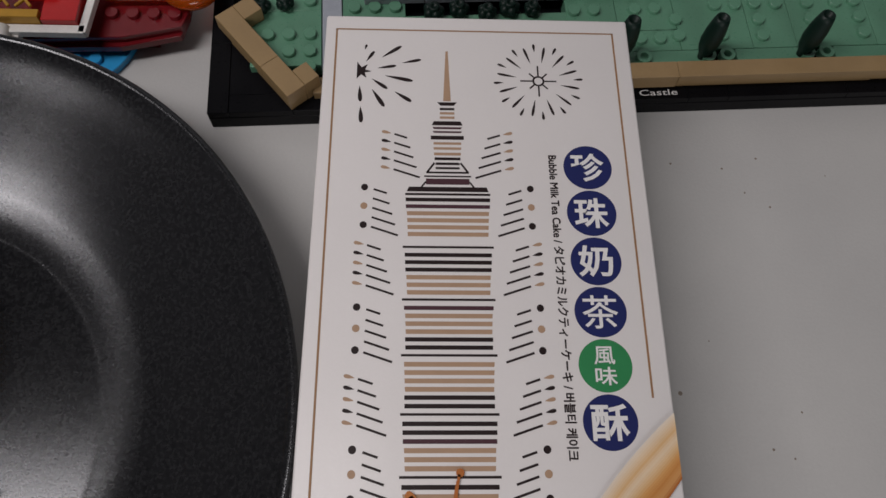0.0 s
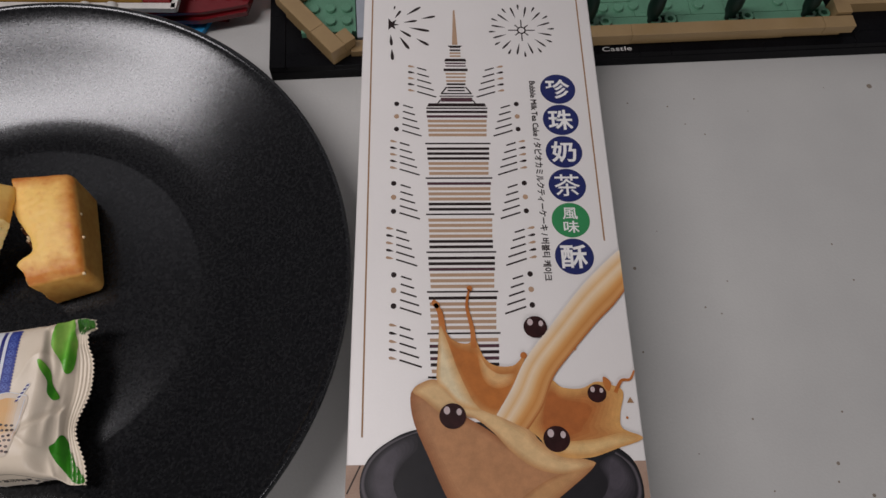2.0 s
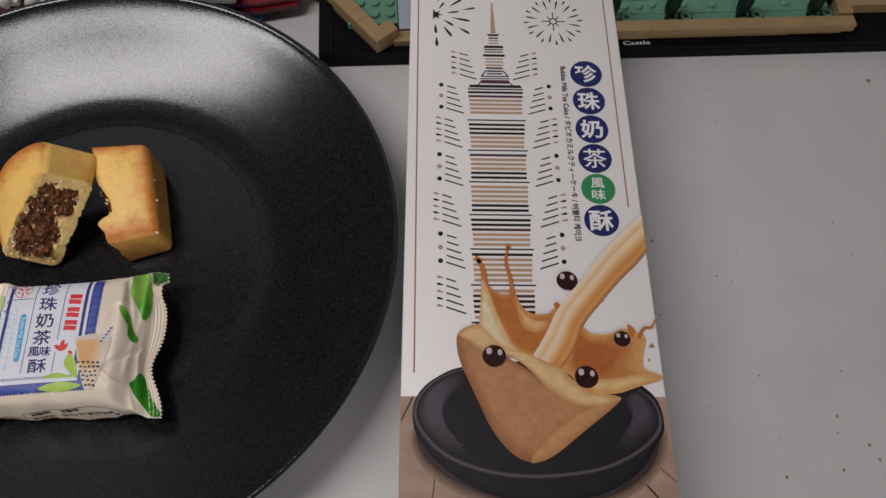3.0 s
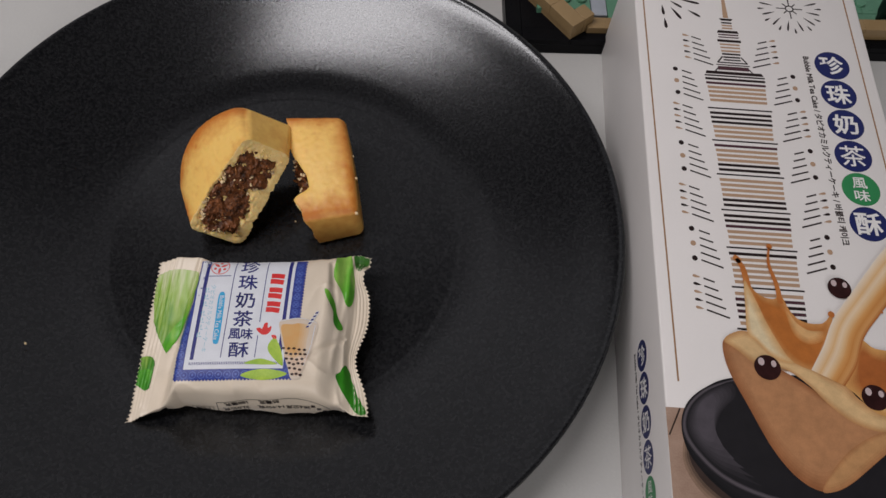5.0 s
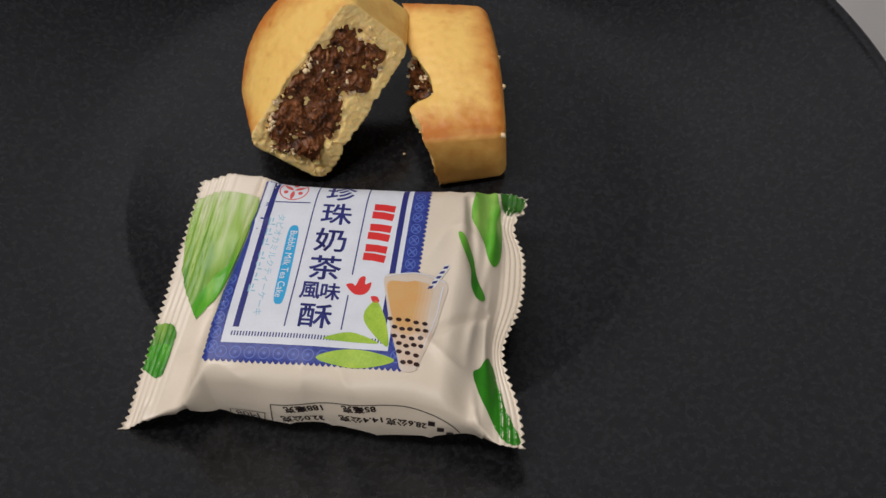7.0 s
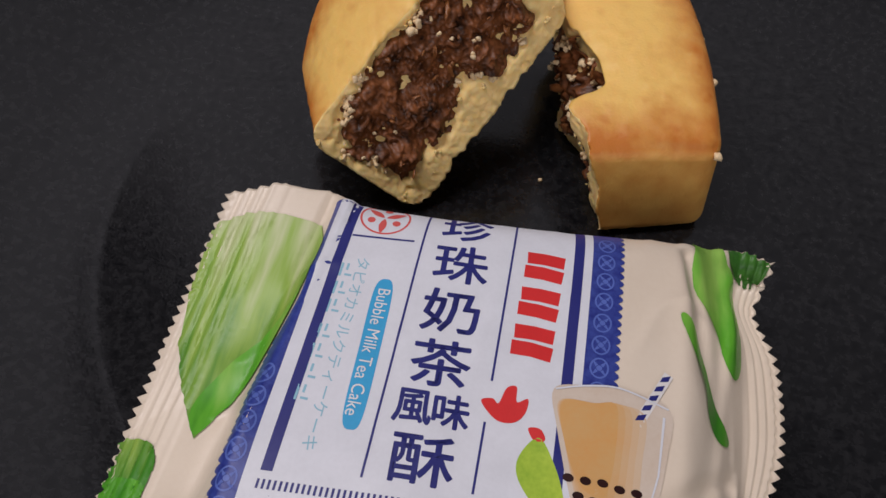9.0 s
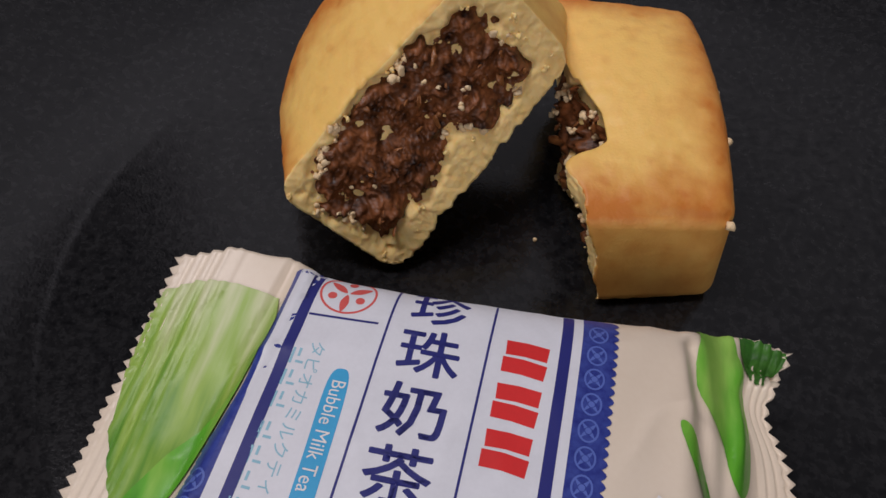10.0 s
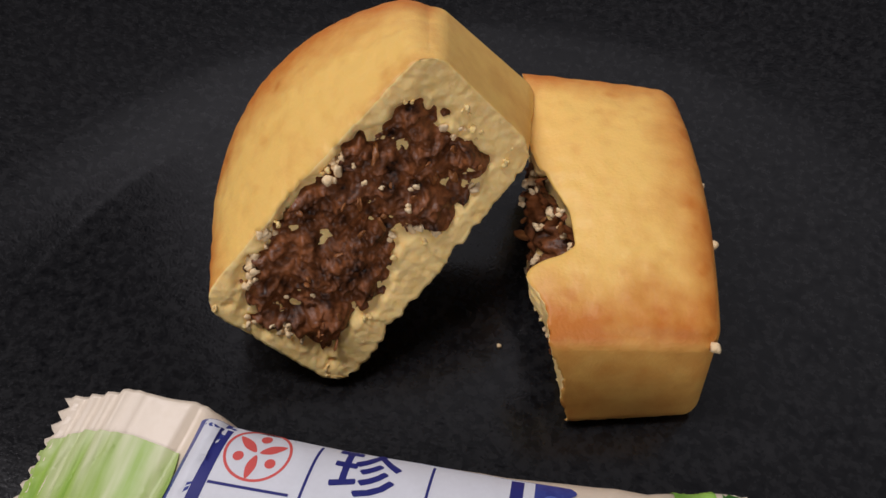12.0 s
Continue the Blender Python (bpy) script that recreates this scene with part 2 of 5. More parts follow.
def drop(x, y, dx, dy, length, width, lift=0.0):
    """A tear drop whose point lies at x, y and whose round end lies along dx, dy."""
    d = Vector((dx, dy)).normalized()
    s = Vector((-d.y, d.x))
    pts = []
    for k in range(20):
        a = 2 * math.pi * k / 20
        along = length * (0.5 - 0.5 * math.cos(a))
        wide = width * 0.5 * math.sin(a) * (0.25 + 0.9 * (along / length))
        pts.append(Vector((x, y)) + d * along + s * wide)
    return poly(pts, lift)


def lettering(body, x, y, size, turn=0.0, lift=0.0, width=None, weight=0.0, align="CENTER", sx=1.0, bold=0.0):
    """Built-in font letters as a flat mesh; size is the letter height in millimetres."""
    cu = bpy.data.curves.new("letters", "FONT")
    cu.body, cu.size, cu.align_x, cu.align_y = body, 1.0, align, "CENTER"
    cu.offset = weight
    cu.resolution_u = 3
    ob = bpy.data.objects.new("letters", cu)
    scene.collection.objects.link(ob)
    bpy.context.view_layer.update()
    me = bpy.data.meshes.new_from_object(ob)
    bm = bmesh.new()
    bm.from_mesh(me)
    bpy.data.objects.remove(ob)
    bpy.data.meshes.remove(me)
    bpy.data.curves.remove(cu)
    xs, ys = [v.co.x for v in bm.verts], [v.co.y for v in bm.verts]
    k = size / (max(ys) - min(ys))
    kx = k * sx if width is None else width / (max(xs) - min(xs))
    cx, cy = (max(xs) + min(xs)) / 2, (max(ys) + min(ys)) / 2
    if align == "LEFT":
        cx = min(xs)
    bm.transform(pose(x, y, lift, 0, 0, turn) @ Matrix.Diagonal((kx, k, 1, 1)) @ Matrix.Translation((-cx, -cy, 0)))
    for f in bm.faces:
        f.normal_update()
        if f.normal.z < 0:
            f.normal_flip()
    if bold:
        copies = []
        for k in range(5):
            q = bm.copy()
            q.transform(Matrix.Translation((bold * math.cos(k * 1.2566), bold * math.sin(k * 1.2566), 0.002 * (k + 1))))
            copies.append(q)
        bm = merge(bm, *copies)
    return bm


# ---- the unseen room, closed round the table ----
def wall(name, *box, paint=WALL):
    return tagged(part(name, block(*box), paint, smooth=False), "unseen plain wall added round the table", "wall", kind="structure")


# Added pale wall and dark recess, unseen, set what the plate reflects.
wall("plate_reflector", -0.62, 1.9, 0.80, 0.90, -0.75, 1.7, paint=REFLECTOR_WALL)
wall("dark_recess_side", -0.72, -0.62, 0.80, 1.9, -0.75, 1.7)
wall("dark_recess_back", -1.9, -0.62, 1.9, 2.0, -0.75, 1.7)
wall("wall_south", -1.9, 1.9, -2.0, -1.9, -0.75, 1.7)
wall("wall_east", 1.9, 2.0, -2.0, 0.9, -0.75, 1.7)
wall("wall_west", -2.0, -1.9, -2.0, 2.0, -0.75, 1.7)
tagged(part("ceiling", block(-2, 2, -2, 2, 1.7, 1.8), CEILING, smooth=False), "plain painted ceiling over the table", "ceiling", kind="structure")
tagged(part("floor", block(-2, 2, -2, 2, -0.85, -0.75), FLOOR, smooth=False), "brown laminate floor under the table", "floor", kind="structure")

# ---- table ----
table = thing("table", "light grey laminate table with scattered dark specks", "table")
part("tabletop", block(-0.62, 0.75, -0.45, 0.75, -0.028, 0, 0.003), TABLE, table)
for lx, ly in ((-0.56, -0.39), (0.69, -0.39), (-0.56, 0.69), (0.69, 0.69)):
    part("leg", block(lx - 0.025, lx + 0.025, ly - 0.025, ly + 0.025, -0.75, -0.028, 0.003), TABLE, table)
specks = []
rnd = random.Random(4)
for _ in range(46):
    x, y, r = rnd.uniform(0.205, 0.42), rnd.uniform(0.02, 0.29), rnd.choice((0.0003, 0.0004, 0.0005, 0.0008))
    specks.append(lathe([(0, 0.00012), (r * 0.7, 0.0001), (r, 0.00002)], 7, (x, y, 0)))
for x, y, r in ((0.357, 0.283, 0.0014), (0.368, 0.245, 0.0012), (0.364, 0.241, 0.0010)):
    specks.append(lathe([(0, 0.0002), (r * 0.7, 0.00015), (r, 0.00002)], 9, (x, y, 0)))
tagged(part("speck", merge(*specks), SPECK, table), "dark specks of dirt", kind="stuff")

# ---- plate ----
plate = thing("dinner_plate", "round matt black stoneware plate holding cakes", "plate", at=(-0.036, 0.1666, 0))
INNER = [(0.1338, 0.03500), (0.1320, 0.03380), (0.1280, 0.03160), (0.1200, 0.02770), (0.1120, 0.02390), (0.1040, 0.02035), (0.0960, 0.01710), (0.0880, 0.01425), (0.0830, 0.01285), (0.0780, 0.01178), (0.0730, 0.01113), (0.0680, 0.01090), (0.04, 0.0109), (0.0, 0.0109)]
rim = [(0.0, 0.0035), (0.072, 0.0035), (0.0745, 0.0004), (0.079, 0.0), (0.081, 0.0012), (0.0835, 0.0055), (0.100, 0.0118), (0.118, 0.0200), (0.129, 0.0260), (0.1345, 0.0305), (0.1361, 0.0332), (0.1362, 0.0346), (0.1353, 0.0354)] + INNER


def plate_height(x, y):
    """Height of the upper face of the plate (metres) over a point of the table."""
    r = math.hypot(x + 0.036, y - 0.1666)
    for (r1, z1), (r0, z0) in zip(INNER, INNER[1:]):
        if r >= r0:
            return z0 + (z1 - z0) * min(1.0, (r - r0) / (r1 - r0))
    return 0.0109



part("dish", lathe([(p.x, p.y) for p in spline(rim, False, 4)], 192), STONEWARE, plate)

# ---- printed cake box ----
BX0, BX1, BY0, BY1, BZ = 0.1025, 0.2005, 0.0225, 0.2925, 0.0574
gift_box = thing("cake_box", "white printed card box of bubble tea cakes", "box")
carton = block(BX0, BX1, BY0, BY1, 0, BZ, 0.0007, 2)
for v in carton.verts:
    far_share = (v.co.y - BY0) / (BY1 - BY0)
    v.co.x += (0.0018 if v.co.x < 0.15 else -0.0003) * far_share
part("carton", carton, CARD, gift_box, "white card carton")
part("lid_flap", block(BX0 + 0.004, BX1 - 0.003, BY1 - 0.0002, BY1 + 0.0004, 0.012, BZ - 0.0012), CARD, gift_box, smooth=False)


def printed(name, meshes, mat, layer=1, label="", owner=None, base=BZ):
    bm = merge(*meshes)
    for v in bm.verts:
        v.co = Vector((v.co.x / 1000, v.co.y / 1000, base + 0.00006 * layer + v.co.z / 1000))
    return part(name, bm, mat, owner or gift_box, label, smooth=False)


printed("frame_line", [rect(107.5, 108.1, 101.5, 287.4), rect(107.5, 195.4, 286.9, 287.4), rect(194.8, 195.4, 171.4, 287.4)], INK_BRONZE)

# tower: bars in tiers, widening downwards a little in each tier
CX = 142.2
tone = {"d": [], "p": [], "t": []}


def bar(key, y, half, high, low=None):
    low = half if low is None else low
    tone[key].append(poly([(CX - low, y - high), (CX + low, y - high), (CX + half, y), (CX - half, y)]))


tone["t"].append(poly([(CX - 1.15, 261), (CX + 1.15, 261), (CX + 0.35, 279.3), (CX - 0.35, 279.3)]))
for key, y, half, high, low in (("d", 260.6, 3.0, 1.2, 2.0), ("d", 258.6, 2.2, 0.8, 2.2), ("t", 257.1, 2.2, 0.8, 2.2), ("t", 255.6, 2.2, 0.8, 2.2), ("d", 253.9, 4.0, 1.4, 4.6),
                                ("p", 251.9, 4.4, 0.7, 4.0), ("p", 250.5, 4.4, 0.6, 4.0), ("d", 248.9, 4.9, 1.3, 4.9), ("t", 246.7, 4.1, 0.8, 4.1), ("t", 245.0, 4.1, 0.8, 4.0), ("t", 243.2, 4.0, 0.9, 3.9),
                                ("d", 241.6, 3.8, 0.9, 3.8), ("d", 239.9, 3.4, 0.8, 3.6), ("d", 236.9, 6.2, 0.6, 6.2), ("d", 238.4, 3.5, 0.7, 3.5), ("d", 235.6, 6.8, 0.5, 6.8), ("p", 234.6, 6.3, 1.9, 6.3),
                                ("d", 231.9, 11.2, 1.5, 11.8), ("d", 229.9, 12.2, 0.7, 12.2)):
    bar(key, y, half, high, low)
for s in (-1, 1):
    tone["d"].append(stroke([(CX + s * 3.8, 239.8), (CX + s * 6.0, 236.6)], 0.6))
    tone["d"].append(stroke([(CX + s * 6.3, 233.6), (CX + s * 7.6, 231.8)], 0.5))
tiers = ("dptttt", "dddttt", "ptttdd", "ttttdd", "ddpttt", "dttttt", "tpdpdt", "pttttt")
for k, tier in enumerate(tiers):
    y = 228.4 - 15.4 * k if k else 228.4
    if k:
        bar("d", 213.5 - 15.35 * (k - 1), 12.7, 0.65)
        y = 213.5 - 15.35 * (k - 1) - 2.1
    pitch = 2.18 if k else 2.14
    for i, key in enumerate(tier):
        half = 12.1 - 0.10 * i
        if key == "t":
            bar("t", y - pitch * i, half - 0.2, 1.25, half - 0.3)
        else:
            bar(key, y - pitch * i, half, 1.15)
tower = printed("printed_tower", [rect(CX - 11.4, CX + 11.4, 120.6, 121.2)], INK_DARK, 1, "printed striped tower")
for key, mat in (("d", INK_DARK), ("p", INK_PURPLE), ("t", INK_TAN)):
    for bm in tone[key]:
        printed("tower_bar", [bm], mat, owner=tower)

# dashes, drops and dots beside the tower
dark, tan = [], []
for kind, x, y in (("drop", 123.6, 249.9), ("dot", 118.3, 231.6), ("drop", 116.7, 214.2), ("dot", 117.4, 195.6), ("drop", 115.6, 176.8), ("dot", 117.7, 158.4), ("drop", 117.0, 139.6)):
    for i in range(5):
        yy = y - 2.95 * i
        x0 = x + (2.9 if kind == "drop" else 2.6 - 0.1 * i)
        run = 3.8 + 0.95 * i
        for s in ((-1,) if y < 140 else (-1, 1)):
            fx = (lambda q, s=s: q if s < 0 else 2 * CX - q)
            dark.append(stroke([(fx(x0), yy - 0.6), (fx(x0 + run), yy - 0.6 - 0.34 * run)], 0.62))
            if kind == "drop":
                (tan if i % 2 == 0 else dark).append(drop(fx(x + 2.0), yy - 0.35, s * 1.0 if s < 0 else 1.0, 0.22, 2.9, 1.3))
            elif i % 2 == 0:
                (tan if i == 2 else dark).append(disc(fx(x), yy, 1.0, 1.05, n=20))
# fireworks
for k in range(24):
    a = 2 * math.pi * (k + 0.25) / 24
    c, s = math.cos(a), math.sin(a)
    r0, r1 = (6.9, 5.6) if k % 2 else (10.9, 2.6)
    dark.append(drop(170.5 + r0 * c, 268.8 + r0 * s, c, s, r1 + 0.4, 1.05))
for k in range(8):
    a = math.pi * k / 4
    r1 = 5.6 if k % 2 == 0 else 3.9
    dark.append(stroke([(170.5 + 1.9 * math.cos(a), 268.8 + 1.9 * math.sin(a)), (170.5 + r1 * math.cos(a), 268.8 + r1 * math.sin(a))], 0.5))
ring = [(170.5 + 1.6 * math.cos(2 * math.pi * i / 24), 268.8 + 1.6 * math.sin(2 * math.pi * i / 24)) for i in range(25)]
dark.append(stroke(ring, 0.6))
dark.append(poly([(114.6, 268.6), (115.9, 270.2), (117.6, 268.9), (117.0, 270.9), (119.2, 271.4), (117.1, 272.0), (117.9, 274.0), (116.0, 272.8), (114.6, 274.8)]))
for a, r0, n, w in ((78, 8.0, 2.0, 0.9), (58, 4.0, 4.6, 1.3), (36, 8.6, 7.4, 1.5), (10, 5.8, 5.8, 1.3), (13, 13.6, 6.0, 1.3), (-12, 8.2, 8.8, 1.6), (-36, 5.0, 6.0, 1.5), (-34, 13.4, 6.2, 1.6), (-58, 7.8, 7.4, 1.7), (-86, 5.6, 5.6, 1.6), (-86, 13.0, 5.6, 1.7)):
    c, s = math.cos(math.radians(a)), math.sin(math.radians(a))
    dark.append(drop(115.2 + r0 * c, 271.6 + r0 * s, c, s, n, w))
for bm in dark:
    printed("printed_spark", [bm], INK_DARK)
for bm in tan:
    printed("printed_spark", [bm], INK_TAN)

# round badges with the name of the cake
for i, ch in enumerate("珍珠奶茶風酥"):
    y = 238.9 - 14.75 * i
    badge = printed("badge", [disc(183.4, y, 7.15, n=48)], INK_GREEN if i == 4 else INK_NAVY, 1, "green round badge" if i == 4 else "navy round badge")
    if i == 4:
        bm = [lettering("風", 183.3, y + 2.7, 4.9, width=5.6, weight=0.012), lettering("味", 183.4, y - 2.8, 4.9, width=5.8, weight=0.012)]
    else:
        bm = [lettering(ch, 183.3, y, 9.4, width=9.8, weight=0.006 if ch == "茶" else 0.022)]
    printed("lettering", bm, INK_WHITE, 2, owner=badge)
printed("lettering", [lettering("Bubble Milk Tea Cake / タピオカミルクティーケーキ / 버블티 케이크", 173.2, 199.2, 2.9, -90, width=87, bold=0.10)], INK_DARK)

# picture on the lower end: dark plate on planks, cake, pearls and poured tea
PIC_WOOD = ink("printed_wood", (0.43, 0.30, 0.23), 0.45, (0.28, 0.18, 0.13), 0.010)
PIC_SEAM = ink("printed_seam", (0.045, 0.028, 0.02))
PIC_TEADARK = ink("printed_tea_shade", (0.42, 0.125, 0.025), 0.4, (0.55, 0.21, 0.06), 0.01)
PIC_PEARL = ink("printed_pearl_brown", (0.018, 0.006, 0.006), 0.35, (0.04, 0.012, 0.012), 0.003)
PIC_GLINT = ink("printed_glint", (0.55, 0.45, 0.45))
x0, x1 = BX0 * 1000 + 0.4, BX1 * 1000 - 0.4
def mix(a, b, k):
    return tuple(p + (q - p) * k for p, q in zip(a, b))


def graded(name, outer, inner, n, first, last, layer, per=6):
    """Nested shapes that run from one outline and tone to another, like a soft printed shade."""
    for k in range(n):
        f = k / max(1, n - 1)
        tint = ink(name + "_ink", mix(first, last, f), 0.42, mix(mix(first, last, f), (0, 0, 0), 0.22), 0.0035)
        printed(name, [shape([mix(p, q, f) for p, q in zip(outer, inner)], 0, per)], tint, layer + 0.16 * k)


def band(name, one, two, n, tones, layer):
    """A bowed strip between two lines, cut lengthwise into narrow strips that pass through the given tones."""
    for k in range(n):
        f0, f1 = k / n, (k + 1.15) / n
        left = [(p.x, p.y) for p in spline([mix(p, q, f0) for p, q in zip(one, two)])]
        right = [(p.x, p.y) for p in spline([mix(p, q, min(1, f1)) for p, q in zip(one, two)])]
        at = (k + 0.5) / n * (len(tones) - 1)
        i = min(int(at), len(tones) - 2)
        tone_here = mix(tones[i], tones[i + 1], at - i)
        printed(name, [poly(left + right[::-1])], ink(name + "_ink", tone_here, 0.4, mix(tone_here, (0, 0, 0), 0.08), 0.010), layer + 0.02 * k)


printed("printed_planks", [rect(x0, x1, 23.2, 92.8)], PIC_WOOD, 1)
for bm in [stroke([(107.5, 92.6), (103.4, 84)], 0.5), stroke([(138.4, 57), (137.0, 23.5)], 0.5), stroke([(163, 55), (165.5, 23.5)], 0.6), stroke([(186, 66), (200, 49)], 0.7), stroke([(116, 68), (110, 23.5)], 0.35), stroke([(192, 70), (200, 63)], 0.3)]:
    printed("printed_seam", [bm], PIC_SEAM, 2)
# shadow under the dark dish, its outer wall, rim, slope and floor
graded("printed_dish_shadow", [(107, 78), (113, 66), (130, 56.5), (152, 53.4), (175, 55), (192, 64), (199, 78), (190, 88), (152, 92), (115, 88)], [(109, 79), (115, 68), (132, 59), (152, 56), (174, 57.4), (190, 66), (196, 79), (188, 88), (152, 92), (117, 88)], 4, (0.28, 0.185, 0.13), (0.05, 0.033, 0.028), 2.4)
graded("printed_dish", [(107.4, 86), (109.6, 94), (116.4, 100), (127, 104), (153, 106), (180, 102.6), (191.6, 97), (197, 91), (198.2, 82), (195, 76), (187, 66), (172, 58.4), (152, 56.2), (134, 59), (119, 67.4), (110, 77)], [(108.4, 86), (110.6, 93), (117, 98.8), (127, 102.6), (153, 104.4), (180, 101.2), (191, 95.8), (196, 90), (196.8, 83), (192, 75), (182, 65.6), (170, 60), (152, 58), (136, 60.6), (122, 68), (112, 77)], 3, (0.010, 0.010, 0.012), (0.017, 0.016, 0.019), 3.2)
RIM_A = [(126, 103.4), (116.5, 99.7), (109.9, 93.6), (107.7, 86.1), (110.9, 78.9), (119.4, 71.1), (133.2, 65.9), (150.8, 64.0), (171.2, 66.0), (184.0, 70.4), (193.6, 76.7), (197.6, 82.9), (196.0, 91.0), (190.6, 95.8)]
RIM_B = [(126, 102.6), (117.1, 98.9), (110.9, 93.2), (109.0, 86.3), (112.2, 79.7), (120.3, 72.4), (133.7, 67.4), (150.8, 65.5), (170.8, 67.4), (183.2, 71.6), (192.2, 77.5), (196.2, 83.2), (195.0, 90.4), (190.0, 95.0)]
band("printed_dish_rim", RIM_A, RIM_B, 4, [(0.02, 0.018, 0.022), (0.12, 0.105, 0.12), (0.03, 0.027, 0.032)], 4.4)
graded("printed_dish_slope", RIM_B[:7] + [(128, 70), (121, 76), (118, 84), (121, 92), (127, 98)], [(118, 97.4), (114.6, 95.0), (112.8, 91.5), (112.4, 87.5), (113.4, 84.4), (115.4, 82.6), (117.2, 82.8), (118.0, 84.4), (118.0, 86.6), (118.0, 89.6), (118.6, 93), (119.4, 96)], 7, (0.017, 0.016, 0.019), (0.085, 0.076, 0.09), 5.0)
graded("printed_dish_slope", [(190.0, 95.0), (195.0, 90.4), (196.2, 83.2), (192.2, 77.5), (183.2, 71.6), (178, 73), (184, 79), (186.6, 86), (184, 92)], [(189.0, 93.4), (192.0, 90.6), (192.4, 87.0), (190.4, 84.4), (188.6, 84.0), (187.6, 84.8), (187.6, 86.4), (187.8, 88.4), (187.8, 91)], 6, (0.017, 0.016, 0.019), (0.075, 0.066, 0.08), 5.0)
# the cut cake: dark crust below, pale cut edge above
graded("printed_cake_side", [(124.1, 116.5), (124.4, 107.2), (129.6, 94.6), (135.7, 81.3), (142.1, 73.1), (149.1, 69.6), (156.7, 71.3), (168.9, 80.2), (183.4, 91.7), (176, 92.4), (168, 92), (158, 97), (148, 104), (138, 110), (130, 116)], [(127.0, 112), (128.4, 106.2), (133, 96), (138.4, 85), (144.0, 78), (149.6, 75.4), (156, 77.6), (165, 84), (172, 88.6), (170, 90), (164, 91.6), (156, 96), (147, 102), (138, 107), (131, 111)], 6, (0.34, 0.135, 0.055), (0.50, 0.245, 0.115), 6.2)
graded("printed_cake_base", [(149.1, 69.8), (156.7, 71.5), (168.9, 80.4), (183.2, 91.5), (176, 90.4), (166, 86.5), (157, 80)], [(151, 72), (157, 74), (168, 82.4), (178, 89.6), (173, 88.2), (165, 84.5), (157.6, 78.6)], 4, (0.46, 0.215, 0.09), (0.56, 0.30, 0.13), 7.4)
graded("printed_cake_edge", [(124.3, 116.2), (127.0, 119.0), (132.9, 119.9), (140.3, 112.4), (145.9, 110.8), (152.7, 109), (156.2, 106.6), (162.3, 104.2), (166, 99.4), (172.4, 95.4), (183.6, 92.2), (172.9, 89.0), (163.4, 91.2), (156.1, 96.6), (150.6, 102.6), (143.6, 107.6), (134.8, 108.4), (127.7, 113.8)], [(127, 116.4), (129, 117.4), (133, 117.4), (140.4, 110.6), (145.9, 109.2), (151.7, 107.2), (155.2, 104.8), (160.3, 101.4), (163.6, 97.8), (170, 93.4), (178, 91.6), (172, 90.6), (163.9, 93.2), (157.1, 98.2), (151, 103.8), (144.4, 108.4), (136, 110), (129.4, 114.8)], 5, (0.58, 0.31, 0.13), (0.74, 0.50, 0.25), 8.2)
# the splash: back wall in shade, cream wall, right pool and its rim
graded("printed_tea_pool", [(133.6, 142), (136.4, 136), (139.6, 133.2), (143.4, 132.6), (145.9, 134.2), (148.6, 127.9), (152.4, 124.8), (158.6, 124.7), (162.6, 128.2), (161.0, 122.0), (157.2, 114.9), (154, 108.3), (147.8, 109.6), (142.4, 114.2), (138.4, 122.9), (135.2, 132)], [(137.6, 132.4), (139.4, 131), (141.6, 130.2), (143.4, 129.6), (145.4, 129.2), (147.6, 125.4), (151.4, 121.8), (155.6, 121.2), (158.0, 121.6), (157.6, 119), (155.6, 114.5), (152.6, 110.3), (148.4, 111.6), (144.4, 116.2), (141.0, 122.9), (138.6, 128)], 7, (0.62, 0.29, 0.095), (0.50, 0.165, 0.035), 10)
graded("printed_tea_fold", [(146.6, 129.4), (149.6, 124.8), (153.6, 122.0), (159, 121.8), (157, 118), (152, 117), (148, 120.6)], [(148.2, 126.4), (150, 123.8), (153, 121.8), (156, 121.2), (155, 119.6), (152, 119.4), (149.4, 122)], 5, (0.58, 0.24, 0.07), (0.74, 0.44, 0.19), 11.4)
graded("printed_cream_side", [(133.8, 138.7), (135.6, 135.3), (137.6, 129.6), (139.8, 122.9), (144.0, 113.5), (146.6, 109.8), (140.3, 111.4), (135.1, 116.9), (132.5, 119.9), (132.9, 128)], [(134.4, 130), (135.0, 128.6), (135.8, 126), (137, 122), (139.4, 116), (140.6, 113.6), (138.8, 114.6), (136.0, 118), (134.2, 120.4), (134.0, 125)], 6, (0.70, 0.42, 0.18), (0.80, 0.66, 0.42), 11.8)
graded("printed_tea_pool", [(170.2, 119.6), (174.7, 117.0), (181.1, 116.6), (186.4, 118.8), (191.4, 117.7), (195.2, 115.2), (193.4, 108.0), (193.6, 103.2), (200, 99.9), (190.8, 96.6), (181.7, 93.9), (171.9, 94.6), (165.5, 100.6), (162.3, 104.3), (166.2, 109.3)], [(170.4, 115.6), (173.7, 113.4), (177.1, 112.4), (180.4, 112), (183, 111), (184, 109.4), (182.4, 106.4), (180.6, 104.2), (179.6, 102.4), (177, 101.4), (174.6, 100.8), (171.4, 100.6), (168.6, 102.4), (167.4, 105.2), (168.2, 110.3)], 8, (0.68, 0.36, 0.12), (0.44, 0.135, 0.035), 10)
